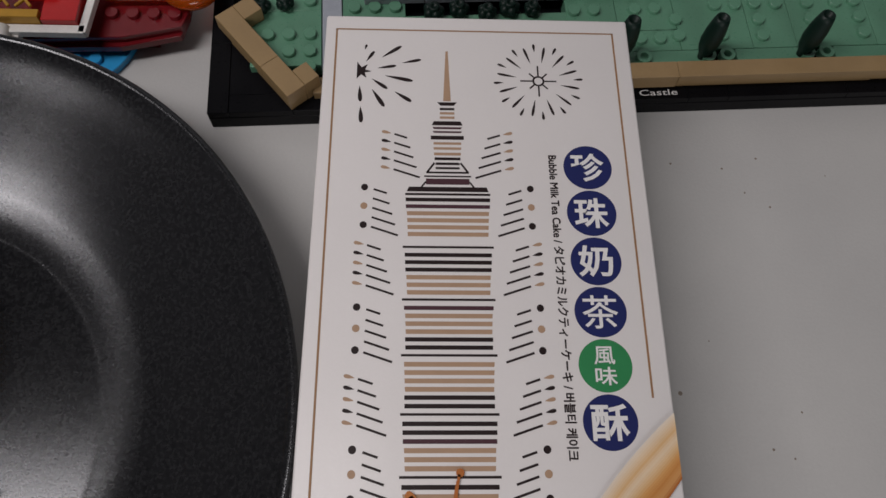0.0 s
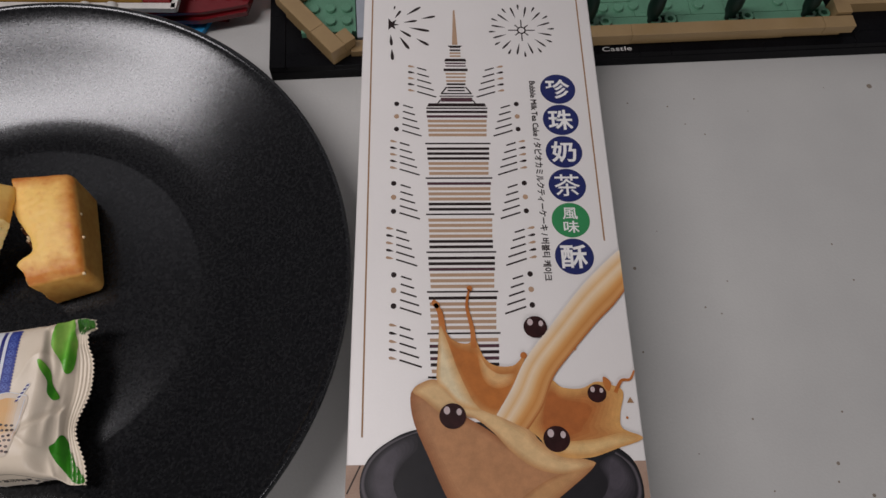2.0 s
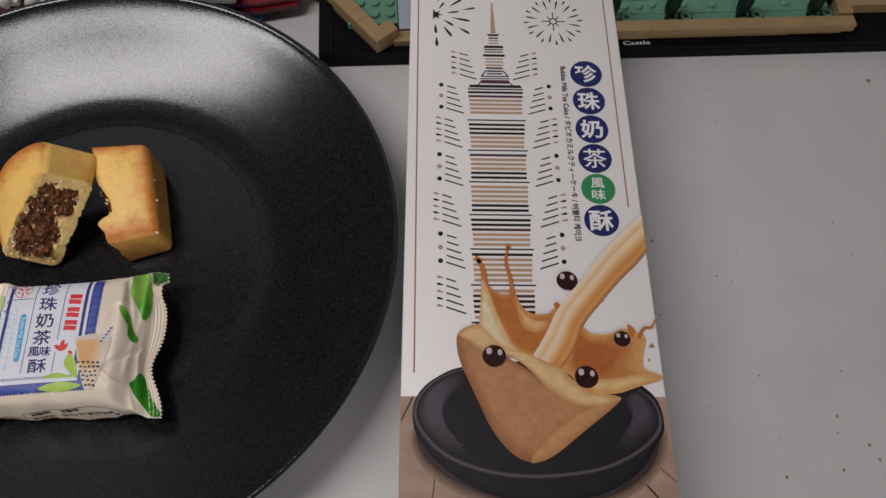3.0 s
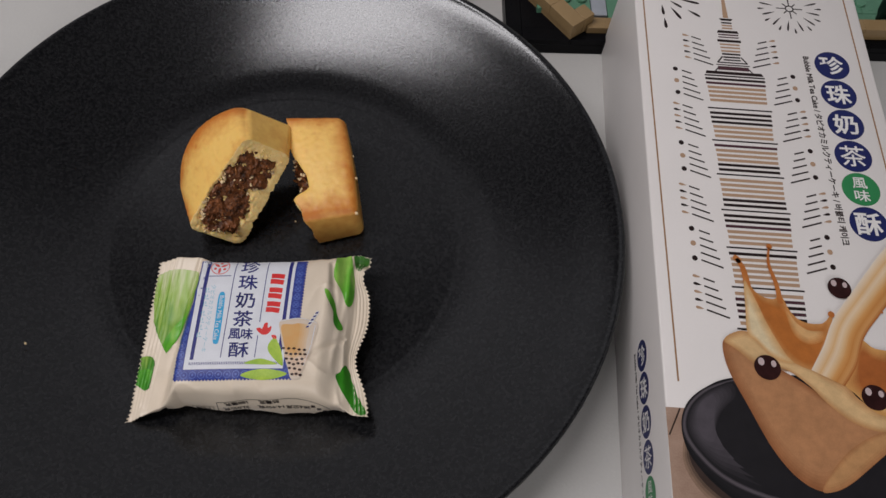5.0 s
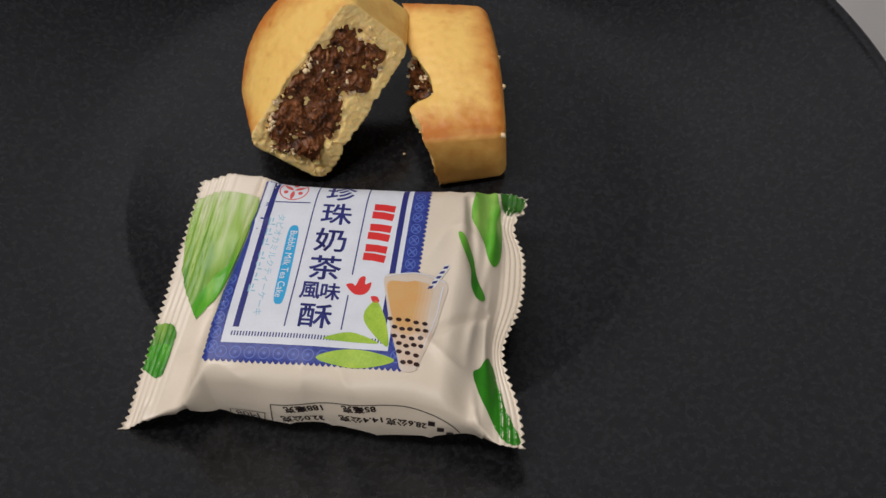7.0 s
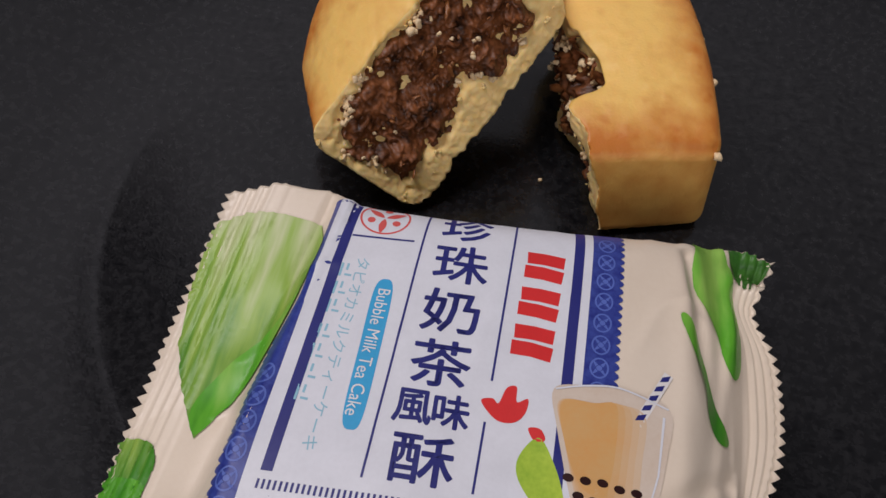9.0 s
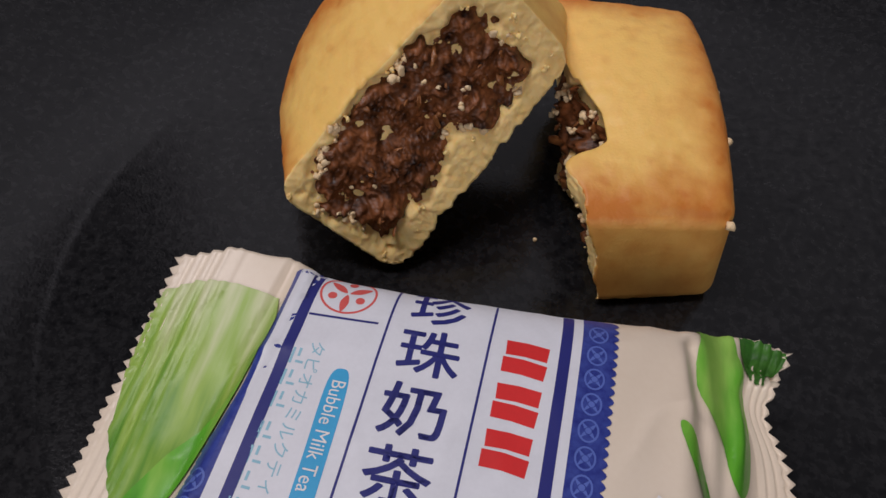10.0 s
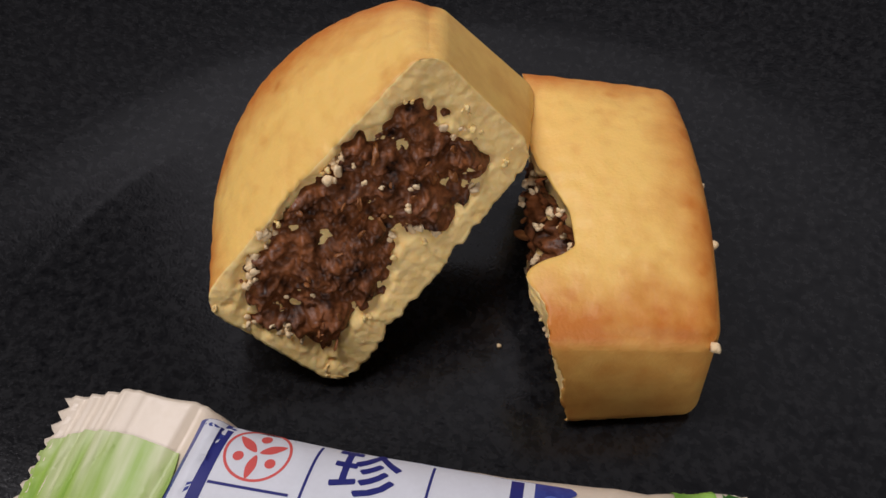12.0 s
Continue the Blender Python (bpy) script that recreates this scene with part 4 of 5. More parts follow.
def film(a, b, side):
    """A point of the film: a along, b from front edge to back edge, side 1 on top and -1 below."""
    f, g, thick, full = station(a)
    x = 2 * b - 1
    flat = 1.0 - 0.1 * abs(x) ** 3
    power = 7.0
    high = max(0.0, 1 - abs(x) ** power) ** (1 / (power * 0.55))
    p = f.lerp(g, b)
    z = thick / 2 * (flat * (1 - full) + high * full)
    crimp = smooth01((0.12 - a) / 0.05) + smooth01((a - 0.90) / 0.04)
    p.z += side * z
    edge = min(a, 1 - a)
    if crimp > 0:
        p.z += 0.34 * crimp * math.sin(f.x * 4.3 + 0.25 * math.sin(b * 9)) + 0.5 * crimp * noise.noise((b * 5, a * 3, 1.0))
    if edge < 0.018:
        k = 1 - edge / 0.018
        tooth = abs((b * 38) % 1 - 0.5) * 2
        p.x += (-1 if a < 0.5 else 1) * k * (tooth - 0.5) * 1.1
    if a > 0.86:
        k = (a - 0.86) / 0.14
        p.x -= 4.8 * k * math.exp(-((b - 0.32) / 0.16) ** 2) + 2.6 * k * math.exp(-((b - 0.84) / 0.08) ** 2)
        p.z += 2.4 * k * noise.noise((b * 3.1, 4.0, 0.3))
        # the far corner is creased and stands off as a small ear
        ear = smooth01((b - 0.90) / 0.10)
        p.x += 0.5 * k * k * ear
        p.y -= 1.5 * k * ear
        p.z += 2.2 * k * math.exp(-((b - 0.885) / 0.03) ** 2) - 2.0 * k * math.exp(-((b - 0.945) / 0.025) ** 2) + 1.6 * k * ear
    # creases: strongest on the front and towards both ends
    loose = 0.16 + 1.2 * smooth01((0.34 - a) / 0.2) * smooth01((a - 0.1) / 0.05) + 1.0 * smooth01((a - 0.66) / 0.12) * smooth01((0.95 - a) / 0.06) + 1.3 * smooth01((0.12 - b) / 0.12)
    q = Vector((a * 7 + 1.7 * b, b * 3 - a * 2, 2.0 + side))
    fold = 1 - abs(noise.noise(q * 1.1)) * 2
    p.z += side * loose * (0.9 * noise.noise(q) + 0.7 * max(fold, 0) ** 3 - 0.3)
    p.y += 0.8 * loose * noise.noise(q + Vector((9, 2, 4)))
    if side > 0:
        p.z -= 1.7 * math.exp(-((a - 0.795 + 0.10 * (b - 0.8)) / 0.016) ** 2) * smooth01((b - 0.5) / 0.2) * smooth01((0.97 - b) / 0.04)
        p.z += 0.7 * math.exp(-((a - 0.85 - 0.12 * (b - 0.5)) / 0.014) ** 2) * smooth01((b - 0.15) / 0.2) * smooth01((0.97 - b) / 0.04)
        p.z -= 1.1 * math.exp(-((b - 0.34 - 0.9 * (a - 0.8)) / 0.022) ** 2) * smooth01((a - 0.72) / 0.06) * smooth01((0.90 - a) / 0.03)
    if side > 0 and b < 0.16 and 0.2 < a < 0.86:
        p.y += 1.1 * noise.noise((a * 9, 3.0, b * 5)) * (b / 0.16)
    if full > 0.3 and b < 0.15:
        p.y -= 3.0 * full * smooth01((31 - p.z) / 20) * (1 - b / 0.15)
    p.z = max(p.z, plate_height(p.x / 1000, p.y / 1000) * 1000 + 0.15)
    return p / 1000


bm = bmesh.new()
na, nb = 150, 156
rows = []
for i in range(na + 1):
    a = i / na
    loop = [film(a, j / nb, 1) for j in range(nb + 1)] + [film(a, j / nb, -1) for j in range(nb - 1, 0, -1)]
    rows.append([bm.verts.new(p) for p in loop])
for r, s in zip(rows, rows[1:]):
    for j in range(len(r)):
        k = (j + 1) % len(r)
        bm.faces.new((r[j], r[k], s[k], s[j]))
for r in (rows[0], rows[-1]):
    for j in range(nb):
        k, m = (-j) % len(r), (-j - 1) % len(r)
        q = []
        for v in (r[j], r[j + 1], r[m], r[k]):
            if v not in q:
                q.append(v)
        if len(q) > 2:
            bm.faces.new(q)
bmesh.ops.recalc_face_normals(bm, faces=bm.faces[:])
FILM_TREE = BVHTree.FromBMesh(bm)
part("film", bm, FOIL, wrapper, "creased cream plastic film")


def on_film(name, meshes, mat, layer=1, label="", owner=None, cut=0.6, front=False):
    """Lays flat shapes (millimetres) onto the film, from above or from the front."""
    bm = merge(*meshes)
    for ax in (0, 1):
        ks = [v.co[ax] for v in bm.verts]
        at = math.floor(min(ks) / cut) * cut + cut
        while at < max(ks):
            co, no = [0, 0, 0], [0, 0, 0]
            co[ax], no[ax] = at, 1
            bmesh.ops.bisect_plane(bm, geom=bm.verts[:] + bm.edges[:] + bm.faces[:], plane_co=co, plane_no=no)
            at += cut
    dead = []
    for v in bm.verts:
        if front:
            hit = FILM_TREE.ray_cast(Vector((v.co.x / 1000, 0.05, v.co.y / 1000)), Vector((0, 1, 0)))
        else:
            hit = FILM_TREE.ray_cast(Vector((v.co.x / 1000, v.co.y / 1000, 0.08)), Vector((0, 0, -1)))
        if hit[0] is None:
            dead.append(v)
        else:
            n = hit[1] if hit[1].dot(Vector((0, -1, 0) if front else (0, 0, 1))) > 0 else -hit[1]
            v.co = hit[0] + n * (0.00009 + 0.000026 * layer)
    bmesh.ops.delete(bm, geom=dead, context="VERTS")
    return part(name, bm, mat, owner or wrapper, label)


# blue bordered panel with scalloped edge; s runs along it, t up it
def P(s, t):
    return (-61.4 + s * 0.997 - t * 0.022, 97.6 + s * 0.080 + t)


def prect(s0, s1, t0, t1):
    n = max(2, int(abs(t1 - t0) / 3), int(abs(s1 - s0) / 3))
    pts = [P(s0 + (s1 - s0) * k / n, t0) for k in range(n)] + [P(s1, t0 + (t1 - t0) * k / n) for k in range(n)] + [P(s1 - (s1 - s0) * k / n, t1) for k in range(n)] + [P(s0, t1 - (t1 - t0) * k / n) for k in range(n)]
    return poly(pts)


scallop = []
W, H = 41.0, 45.5
for k in range(136):
    scallop.append((W * k / 136, -0.6 * abs(math.sin(math.pi * k / 4))))
for k in range(152):
    scallop.append((W + 0.6 * abs(math.sin(math.pi * k / 4)), H * k / 152))
scallop += [(W, H), (2.0, H)]
for k in range(1, 152):
    t = H * (1 - k / 152)
    scallop.append((-0.6 * abs(math.sin(math.pi * k / 4)) * (t < 24) + 2.0 * smooth01((t - 20) / 10), t))
on_film("blue_border", [poly([P(*q) for q in scallop])], INK_BLUE, 1, "royal blue scalloped border")
motif = []
for k in range(14):
    for s in (1.35, 39.2) if k < 6 else (39.2,):
        ring = [P(s + 1.05 * math.cos(2 * math.pi * i / 18), 2.4 + 3.1 * k + 1.25 * math.sin(2 * math.pi * i / 18)) for i in range(19)]
        motif.append(stroke(ring, 0.22))
        motif.append(disc(*P(s, 2.4 + 3.1 * k), 0.36, n=10))
        for i in range(4):
            a = math.pi / 4 + i * math.pi / 2
            motif.append(stroke([P(s + 0.42 * math.cos(a), 2.4 + 3.1 * k + 0.42 * math.sin(a)), P(s + 0.98 * math.cos(a), 2.4 + 3.1 * k + 1.1 * math.sin(a))], 0.42, 0, 0.3))
for k in range(12):
    ring = [P(3.4 + 3.0 * k + 1.15 * math.cos(2 * math.pi * i / 18), 1.5 + 1.15 * math.sin(2 * math.pi * i / 18)) for i in range(19)]
    motif.append(stroke(ring, 0.22))
    motif.append(disc(*P(3.4 + 3.0 * k, 1.5), 0.36, n=10))
on_film("border_motif", motif, INK_MOTIF, 2, "pale blue coin pattern")
on_film("white_panel", [prect(2.9, 37.4, 3.4, 45.4)], INK_PANEL, 2)
lines = [prect(4.6, 5.9, 6.8, 44.6), prect(35.0, 36.3, 6.8, 45.2)]
for s, t0, t1 in ((15.3, 7.4, 45.0), (27.1, 20.5, 45.0), (27.1, 7.4, 15.5)):
    lines.append(prect(s - 0.14, s + 0.14, t0, t1))
lines.append(prect(6.0, 14.2, 38.6, 38.9))
for bm in lines:
    on_film("panel_line", [bm], INK_LINE, 3)
on_film("comb_line", [prect(4.6 + 0.62 * k, 4.88 + 0.62 * k, 4.9, 5.9) for k in range(52)], INK_LINE, 3)
for ch, x, y, hgt, wid in (("珍", -41.7, 142.0, 5.6, 6.6), ("珠", -41.4, 135.3, 5.8, 6.8), ("奶", -41.3, 128.2, 5.9, 6.9), ("茶", -41.0, 121.1, 5.9, 6.9), ("風", -42.9, 115.2, 3.9, 4.2), ("味", -38.6, 115.5, 3.9, 4.0), ("酥", -40.5, 109.5, 5.4, 6.8)):
    on_film("lettering", [lettering(ch, x, y, hgt, 4, width=wid, bold=0.11)], INK_LINE, 3)
on_film("pill_label", [shape([(-51.2, 129.2), (-50.1, 130.9), (-48.9, 129.4), (-48.3, 121), (-48.0, 112.6), (-48.9, 111.0), (-50.2, 112.4), (-50.8, 121)])], INK_CYAN, 3, "cyan pill label")
on_film("lettering", [lettering("Bubble Milk Tea Cake", -49.6, 121.0, 1.55, -88, width=16.8)], INK_WHITE, 4)
on_film("lettering", [lettering("タピオカミルクティーケーキ", -53.2, 120.6, 1.7, -88, width=25.5)], INK_PALECYAN, 3)
# small lettering that cannot be read stays as bars
bars = []
for k in range(7):
    y = 130.2 - 2.7 * k - (0.9 if k > 2 else 0)
    bars += [rect(-56.2, -55.9, y, y + 1.9), rect(-55.5, -54.6, y + 0.2, y + 0.5), rect(-55.5, -55.2, y + 1.0, y + 2.0)]
on_film("small_print", bars, INK_PALECYAN, 3)
# maker's name as plain blocks in its red, and the round mark
for y in (137.4, 131.8, 126.3):
    bars = [stroke([(-33.3, y + 1.1), (-31, y + 1.3), (-28.5, y + 1.2)], 1.9), stroke([(-33.4, y - 1.1), (-31, y - 1.0), (-28.5, y - 1.2)], 1.9)]
    on_film("red_mark", bars, INK_RED, 3, "plain red mark")
rg = [(-52.9 + 3.3 * math.cos(2 * math.pi * i / 40), 141.0 + 3.1 * math.sin(2 * math.pi * i / 40)) for i in range(41)]
mark = [stroke(rg, 0.28)] + [disc(-52.9 + 1.95 * math.cos(math.radians(a)), 141.0 + 1.85 * math.sin(math.radians(a)), 0.55, n=14) for a in (90, 208, -28)]
for a in (32, 148, 270):
    c, s = math.cos(math.radians(a)), math.sin(math.radians(a))
    mark.append(shape([(-52.9 + 0.2 * c, 140.9 + 0.2 * s), (-52.9 + 1.5 * c - 0.5 * s, 140.9 + 1.5 * s + 0.5 * c), (-52.9 + 3.0 * c, 140.9 + 2.9 * s), (-52.9 + 1.5 * c + 0.5 * s, 140.9 + 1.5 * s - 0.5 * c)]))
on_film("round_mark", mark, INK_CORAL, 3)
on_film("red_blossom", [shape([(-35.6, 117.6), (-34.4, 118.2), (-33.6, 117.8), (-33.0, 119.8), (-31.9, 120.2), (-31.6, 118.4), (-30.4, 119.0), (-30.5, 117.2), (-31.6, 115.9), (-33.6, 115.8)]), shape([(-29.9, 115.6), (-28.6, 115.8), (-27.9, 114.7), (-28.9, 114.2)])], INK_RED, 4)
# tea leaves and the drawn glass
on_film("printed_leaf", [shape([(-28.6, 114.8), (-26.6, 112.3), (-25.2, 109), (-24.4, 104.9), (-27.6, 107.0), (-30.2, 109.9), (-30.4, 112.4)])], INK_LIME, 4)
on_film("printed_leaf", [shape([(-37.8, 104.8), (-34, 106.6), (-31, 106.8), (-26.4, 105.4), (-30, 104.9), (-34, 104.7)])], INK_LIME, 4)
on_film("printed_leaf", [shape([(-38.4, 100.4), (-34.5, 102.6), (-29, 103.4), (-22.6, 102.4), (-26, 100.5), (-32, 99.5)])], INK_LIME, 5)
GLASS_TOP = ink("printed_glass", (0.70, 0.62, 0.53), 0.4, (0.64, 0.53, 0.42), 0.006)
GLASS_LOW = ink("printed_pale_tea", (0.66, 0.47, 0.34), 0.4, (0.70, 0.56, 0.44), 0.004)
glass = on_film("printed_glass", [shape([(-27.7, 121.0), (-24, 122.3), (-20, 122.9), (-14.3, 121.7), (-14.5, 115.7), (-15.7, 108.7), (-17.3, 103.4), (-18.2, 100.9), (-20.9, 100.6), (-22.2, 103.4), (-24.6, 109.4), (-26.8, 116.4)])], GLASS_TOP, 4, "printed glass of milk tea")
for k in range(5):
    tint = ink("printed_milk_tea", mix((0.68, 0.50, 0.33), (0.68, 0.36, 0.12), k / 4), 0.4, mix((0.68, 0.52, 0.36), (0.66, 0.40, 0.16), k / 4), 0.004)
    on_film("milk_tea", [shape([(-27.0 + 0.1 * k, 119.6), (-23, 120.3), (-17.4 - 0.75 * k, 120.5), (-17.2 - 0.75 * k, 114.7), (-17.8 - 0.7 * k, 108.6 + 0.6 * k), (-21.0, 106.6 + 0.8 * k), (-23.6, 108.6 + 0.5 * k), (-25.8, 115)])], tint, 5 + 0.2 * k, owner=glass)
on_film("pale_tea", [shape([(-24.4, 109.0), (-21, 108.0), (-16.0, 109.6), (-17.4, 104.6), (-18.5, 102.2), (-20.8, 101.9), (-22.4, 104.6)])], GLASS_LOW, 6.2, owner=glass)
pearls = []
rnd = random.Random(11)
for row in range(6):
    y = 111.2 - 1.75 * row
    half = 4.4 - 0.52 * row
    for k in range(5 - row // 2):
        n = 5 - row // 2
        x = -20.9 + 0.28 * row + half * (2 * (k + 0.5 * (row % 2) * 0.6) / (n - 0.6) - 1) * 0.92
        pearls.append(disc(x, y + rnd.uniform(-0.25, 0.25), 0.62, 0.45, n=12))
on_film("tapioca_pearl", pearls, PIC_PEARL, 7, owner=glass)
on_film("straw", [stroke([(-18.0, 119.0), (-14.6, 126.2)], 1.15)], INK_WHITE, 5, owner=glass)
on_film("glass_shine", [stroke(spline([(-27.5, 121.0), (-24, 122.2), (-20, 122.8), (-14.5, 121.7)]), 0.22), stroke([(-15.0, 120.6), (-15.4, 113.6), (-17.2, 105.6)], 0.3, 0, 0.4)], INK_PANEL, 8, owner=glass)
on_film("straw_stripe", [poly([(-18.3 + 0.66 * k, 119.4 + 1.4 * k), (-17.3 + 0.66 * k, 119.7 + 1.4 * k), (-17.0 + 0.66 * k, 120.5 + 1.4 * k), (-18.0 + 0.66 * k, 120.1 + 1.4 * k)]) for k in range(5)], INK_LINE, 6, owner=glass)
# big leaves printed on the two ends
on_film("printed_leaf", [poly([(-77.0, 137.6), (-72.6, 139.6), (-67.2, 140.2), (-61.6, 139.8), (-60.0, 136), (-60.0, 131), (-61.0, 125.2), (-63.4, 118.5), (-65.6, 113.5), (-68.8, 109.4), (-71.0, 112.3), (-73.8, 116.5), (-76.0, 121.3), (-77.0, 128.5)])], INK_PALELEAF, 4, "pale green printed bamboo leaf", cut=0.45)
on_film("printed_leaf", [shape([(-60.6, 128), (-61.8, 122), (-65.2, 114.4), (-68.6, 109.9), (-70.6, 113.0), (-68.0, 118), (-64, 123)])], INK_LEAF, 5, cut=0.45)
on_film("printed_leaf", [shape([(-80.2, 107.4), (-77.0, 108.8), (-73.6, 107.6), (-73.2, 103.0), (-76, 102.6), (-80.6, 103.4)])], INK_PALELEAF, 4, cut=0.45)
on_film("printed_leaf", [shape([(-80.8, 103.6), (-77.4, 104.2), (-73.4, 103.4), (-73.6, 98.4), (-75.2, 96.6), (-78.4, 98.2), (-80.8, 100)])], INK_LEAF, 5, cut=0.45)
on_film("printed_leaf", [shape([(-10.6, 151.4), (-8.6, 153.4), (-6.0, 152.6), (-4.4, 146), (-3.4, 139.8), (-3.5, 133.4), (-5.2, 131.2), (-7.4, 135.7), (-9.6, 139.0), (-11.2, 142.2), (-11.0, 147)])], INK_LEAF, 4, "bright green printed leaf", cut=0.45)
on_film("printed_leaf", [shape([(-13.4, 135.0), (-12.0, 134.8), (-9.6, 131.3), (-8.2, 126.5), (-5.8, 122.4), (-7.2, 121.0), (-9.1, 123.3), (-9.8, 127.6), (-12.2, 131.8)])], INK_LEAF, 4, cut=0.45)
on_film("printed_leaf", [shape([(-6.4, 104.6), (-5.0, 106.2), (-3.4, 109.0), (-1.2, 105.6), (1.2, 100), (5.4, 93.4), (2.0, 92.8), (-2.6, 98), (-5.4, 102)])], INK_LEAF, 4, cut=0.45)
# Curled ear: its green underside, with the shade painted in as dark ink.
on_film("printed_leaf", [shape([(-4.6, 153.6), (0.0, 153.4), (2.6, 152.2), (-0.4, 149.6), (-2.0, 146.8), (-3.6, 147.6), (-4.6, 150.4)])], INK_SHADED_EAR, 5, cut=0.45)
# food table, upside down on the front
tb = [stroke(spline([(-48.0, 23.6), (-34, 26.4), (-20, 27.6), (-11, 24.5), (-7.5, 19.5)]), 0.24), stroke([(-48.0, 23.6), (-48.6, 15.0)], 0.24)]
tb += [stroke([(-58.2, 15.2), (-50.2, 16.6)], 0.2), stroke([(-50.2, 16.6), (-49.8, 19.6)], 0.2), stroke([(-58.2, 15.2), (-57.8, 18.6)], 0.2), stroke([(-57.8, 18.6), (-49.8, 19.6)], 0.2)]
on_film("table_line", tb, INK_DARK, 1, front=True)
for body, x, z, w, a in (("188毫克", -41.0, 20.6, 8.4, 12), ("32.0公克", -41.6, 16.2, 9.4, 9), ("85毫克", -29.0, 22.8, 7.2, 9), ("14.4公克", -28.8, 18.8, 9.4, 7), ("28.6公克", -19.0, 18.8, 8.6, -2)):
    on_film("lettering", [lettering(body, x, z + 2.6, 2.5, 180 + a, width=w, bold=0.07)], INK_DARK, 1, front=True)
on_film("lettering", [lettering("M08", -54.0, 17.4, 2.2, 188, width=5.4)], INK_DARK, 1, front=True)
on_film("lettering", [rect(-14.4 + 2 * k, -12.9 + 2 * k, 21.6 - 2.0 * k, 23.4 - 2.0 * k) for k in range(3)], INK_DARK, 1, front=True)


# ---- brick-built castle model at the back of the table ----
STUD = lathe([(0.00245, 0), (0.00245, 0.0016), (0.0023, 0.00175), (0, 0.00175)], 20)
stud_mesh = bpy.data.meshes.new("stud")
STUD.to_mesh(stud_mesh)
STUD.free()
for p in stud_mesh.polygons:
    p.use_smooth = len(p.vertices) == 4 and abs(p.normal.z) < 0.5
stud_meshes = {}


def studs(parent, mat, places, z):
    if mat.name not in stud_meshes:
        me = stud_mesh.copy()
        me.materials.append(mat)
        stud_meshes[mat.name] = me
    for x, y in places:
        ob = new("stud", stud_meshes[mat.name])
        ob.parent = parent
        ob.location = (x / 1000, y / 1000, z / 1000)


def mm(*box, bevel=0.00018):
    return block(*[k / 1000 for k in box], bevel, 1)


def turned(bm, x, y, angle):
    bm.transform(pose(x / 1000, y / 1000, 0, 0, 0, angle))
    return bm


castle = thing("brick_castle_model", "brick-built castle garden with sand green lawn on a black base", "toy model", at=(0.0548, 0.2854, 0), turn=3.28)
base = part("base", mm(0, 330, 0, 180, 0, 6.4, bevel=0.0004), BLACK_TOY, castle, "glossy black base", smooth=False)
for x0, x1 in ((8, 32), (32, 96), (96, 160), (160, 184), (184, 200), (200, 248), (248, 296), (296, 330)):
    part("base_tile", mm(x0 + 0.06, x1 - 0.06, 0.1, 8, 6.4, 9.6), BLACK_TOY, base, smooth=False)
for y0, y1 in ((0.1, 32), (32, 64), (64, 112), (112, 180)):
    part("base_tile", mm(0.1, 7.9, y0 + 0.05, y1 - 0.05, 6.4, 9.6), BLACK_TOY, base, smooth=False)
for x0, x1, y0, y1 in ((8, 40, 8.05, 40), (290, 330, 8.05, 100)):
    part("base_tile", mm(x0, x1, y0, y1, 6.4, 9.4), BLACK_TOY, base, smooth=False)
# lettering on the front tile; what the box hides is left out
bm = lettering("Castle", 172.2, 3.0, 2.6, 0, width=15)
for v in bm.verts:
    v.co = Vector((v.co.x / 1000, v.co.y / 1000, 0.00967))
part("lettering", bm, INK_WHITE, base, smooth=False)

# lawn: green plates with seams
for x0, x1, y0, y1, z1 in ((16, 43, 18, 44, 12.8), (16, 43, 44, 60, 12.8), (43.4, 51, 14, 150, 13.0), (51.4, 76, 12.2, 60, 12.8), (76, 104, 12.2, 28, 12.8), (76, 140, 28, 40, 12.8), (140, 160, 12.2, 60, 12.8),
                         (160.2, 183.6, 20.2, 30.0, 12.8), (160.2, 183.6, 30.2, 60, 12.8), (183.8, 212.8, 20.2, 60, 12.8), (213, 230.8, 20.2, 60, 12.8), (231, 263.8, 20.2, 60, 12.8), (264, 284, 20.2, 60, 12.8), (104, 160, 12.2, 28, 12.8), (51.4, 284, 60.2, 150, 12.8)):
    mat = GREY_TOY if x0 == 43.4 else GREEN_TOY
    part("path_tile" if mat is GREY_TOY else "lawn_plate", mm(x0, x1, y0, y1, 6.4, z1), mat, castle, "light bluish grey path" if mat is GREY_TOY else "", smooth=False)
for x0, x1 in ((160.2, 191.6), (205.2, 231.6), (245.2, 271.6)):
    part("lawn_tile", mm(x0, x1, 12.2, 20, 6.4, 12.8), GREEN_TOY, castle, smooth=False)
studs(castle, GREEN_TOY, [(22.6, 32), (30.6, 32), (38.6, 32), (30.6, 24), (38.6, 24), (38.6, 16.5), (38.6, 48), (167.6, 25.4), (175.6, 25.4), (167.6, 40), (175.6, 40), (175.6, 48), (167.6, 48), (200.6, 41), (217.2, 33.4), (217.2, 25.4), (217.2, 41.4), (200.8, 26), (183.4, 26.4), (183.4, 34.4), (209, 41), (251, 41), (226, 41), (259.0, 33.4), (259, 25.6), (259, 41.4), (239, 41), (238.6, 33), (56, 44), (64, 44), (72, 44), (151, 40), (143, 40)], 12.8)
for x, y in ((60, 46), (84, 46), (108, 46)):
    part("path_tile", mm(x, x + 23.8, y, y + 16, 12.9, 16), GREY_TOY, castle, "light bluish grey path", smooth=False)
part("path_tile", mm(132.2, 190, 46, 62, 12.9, 15.2), GREY_TOY, castle, smooth=False)

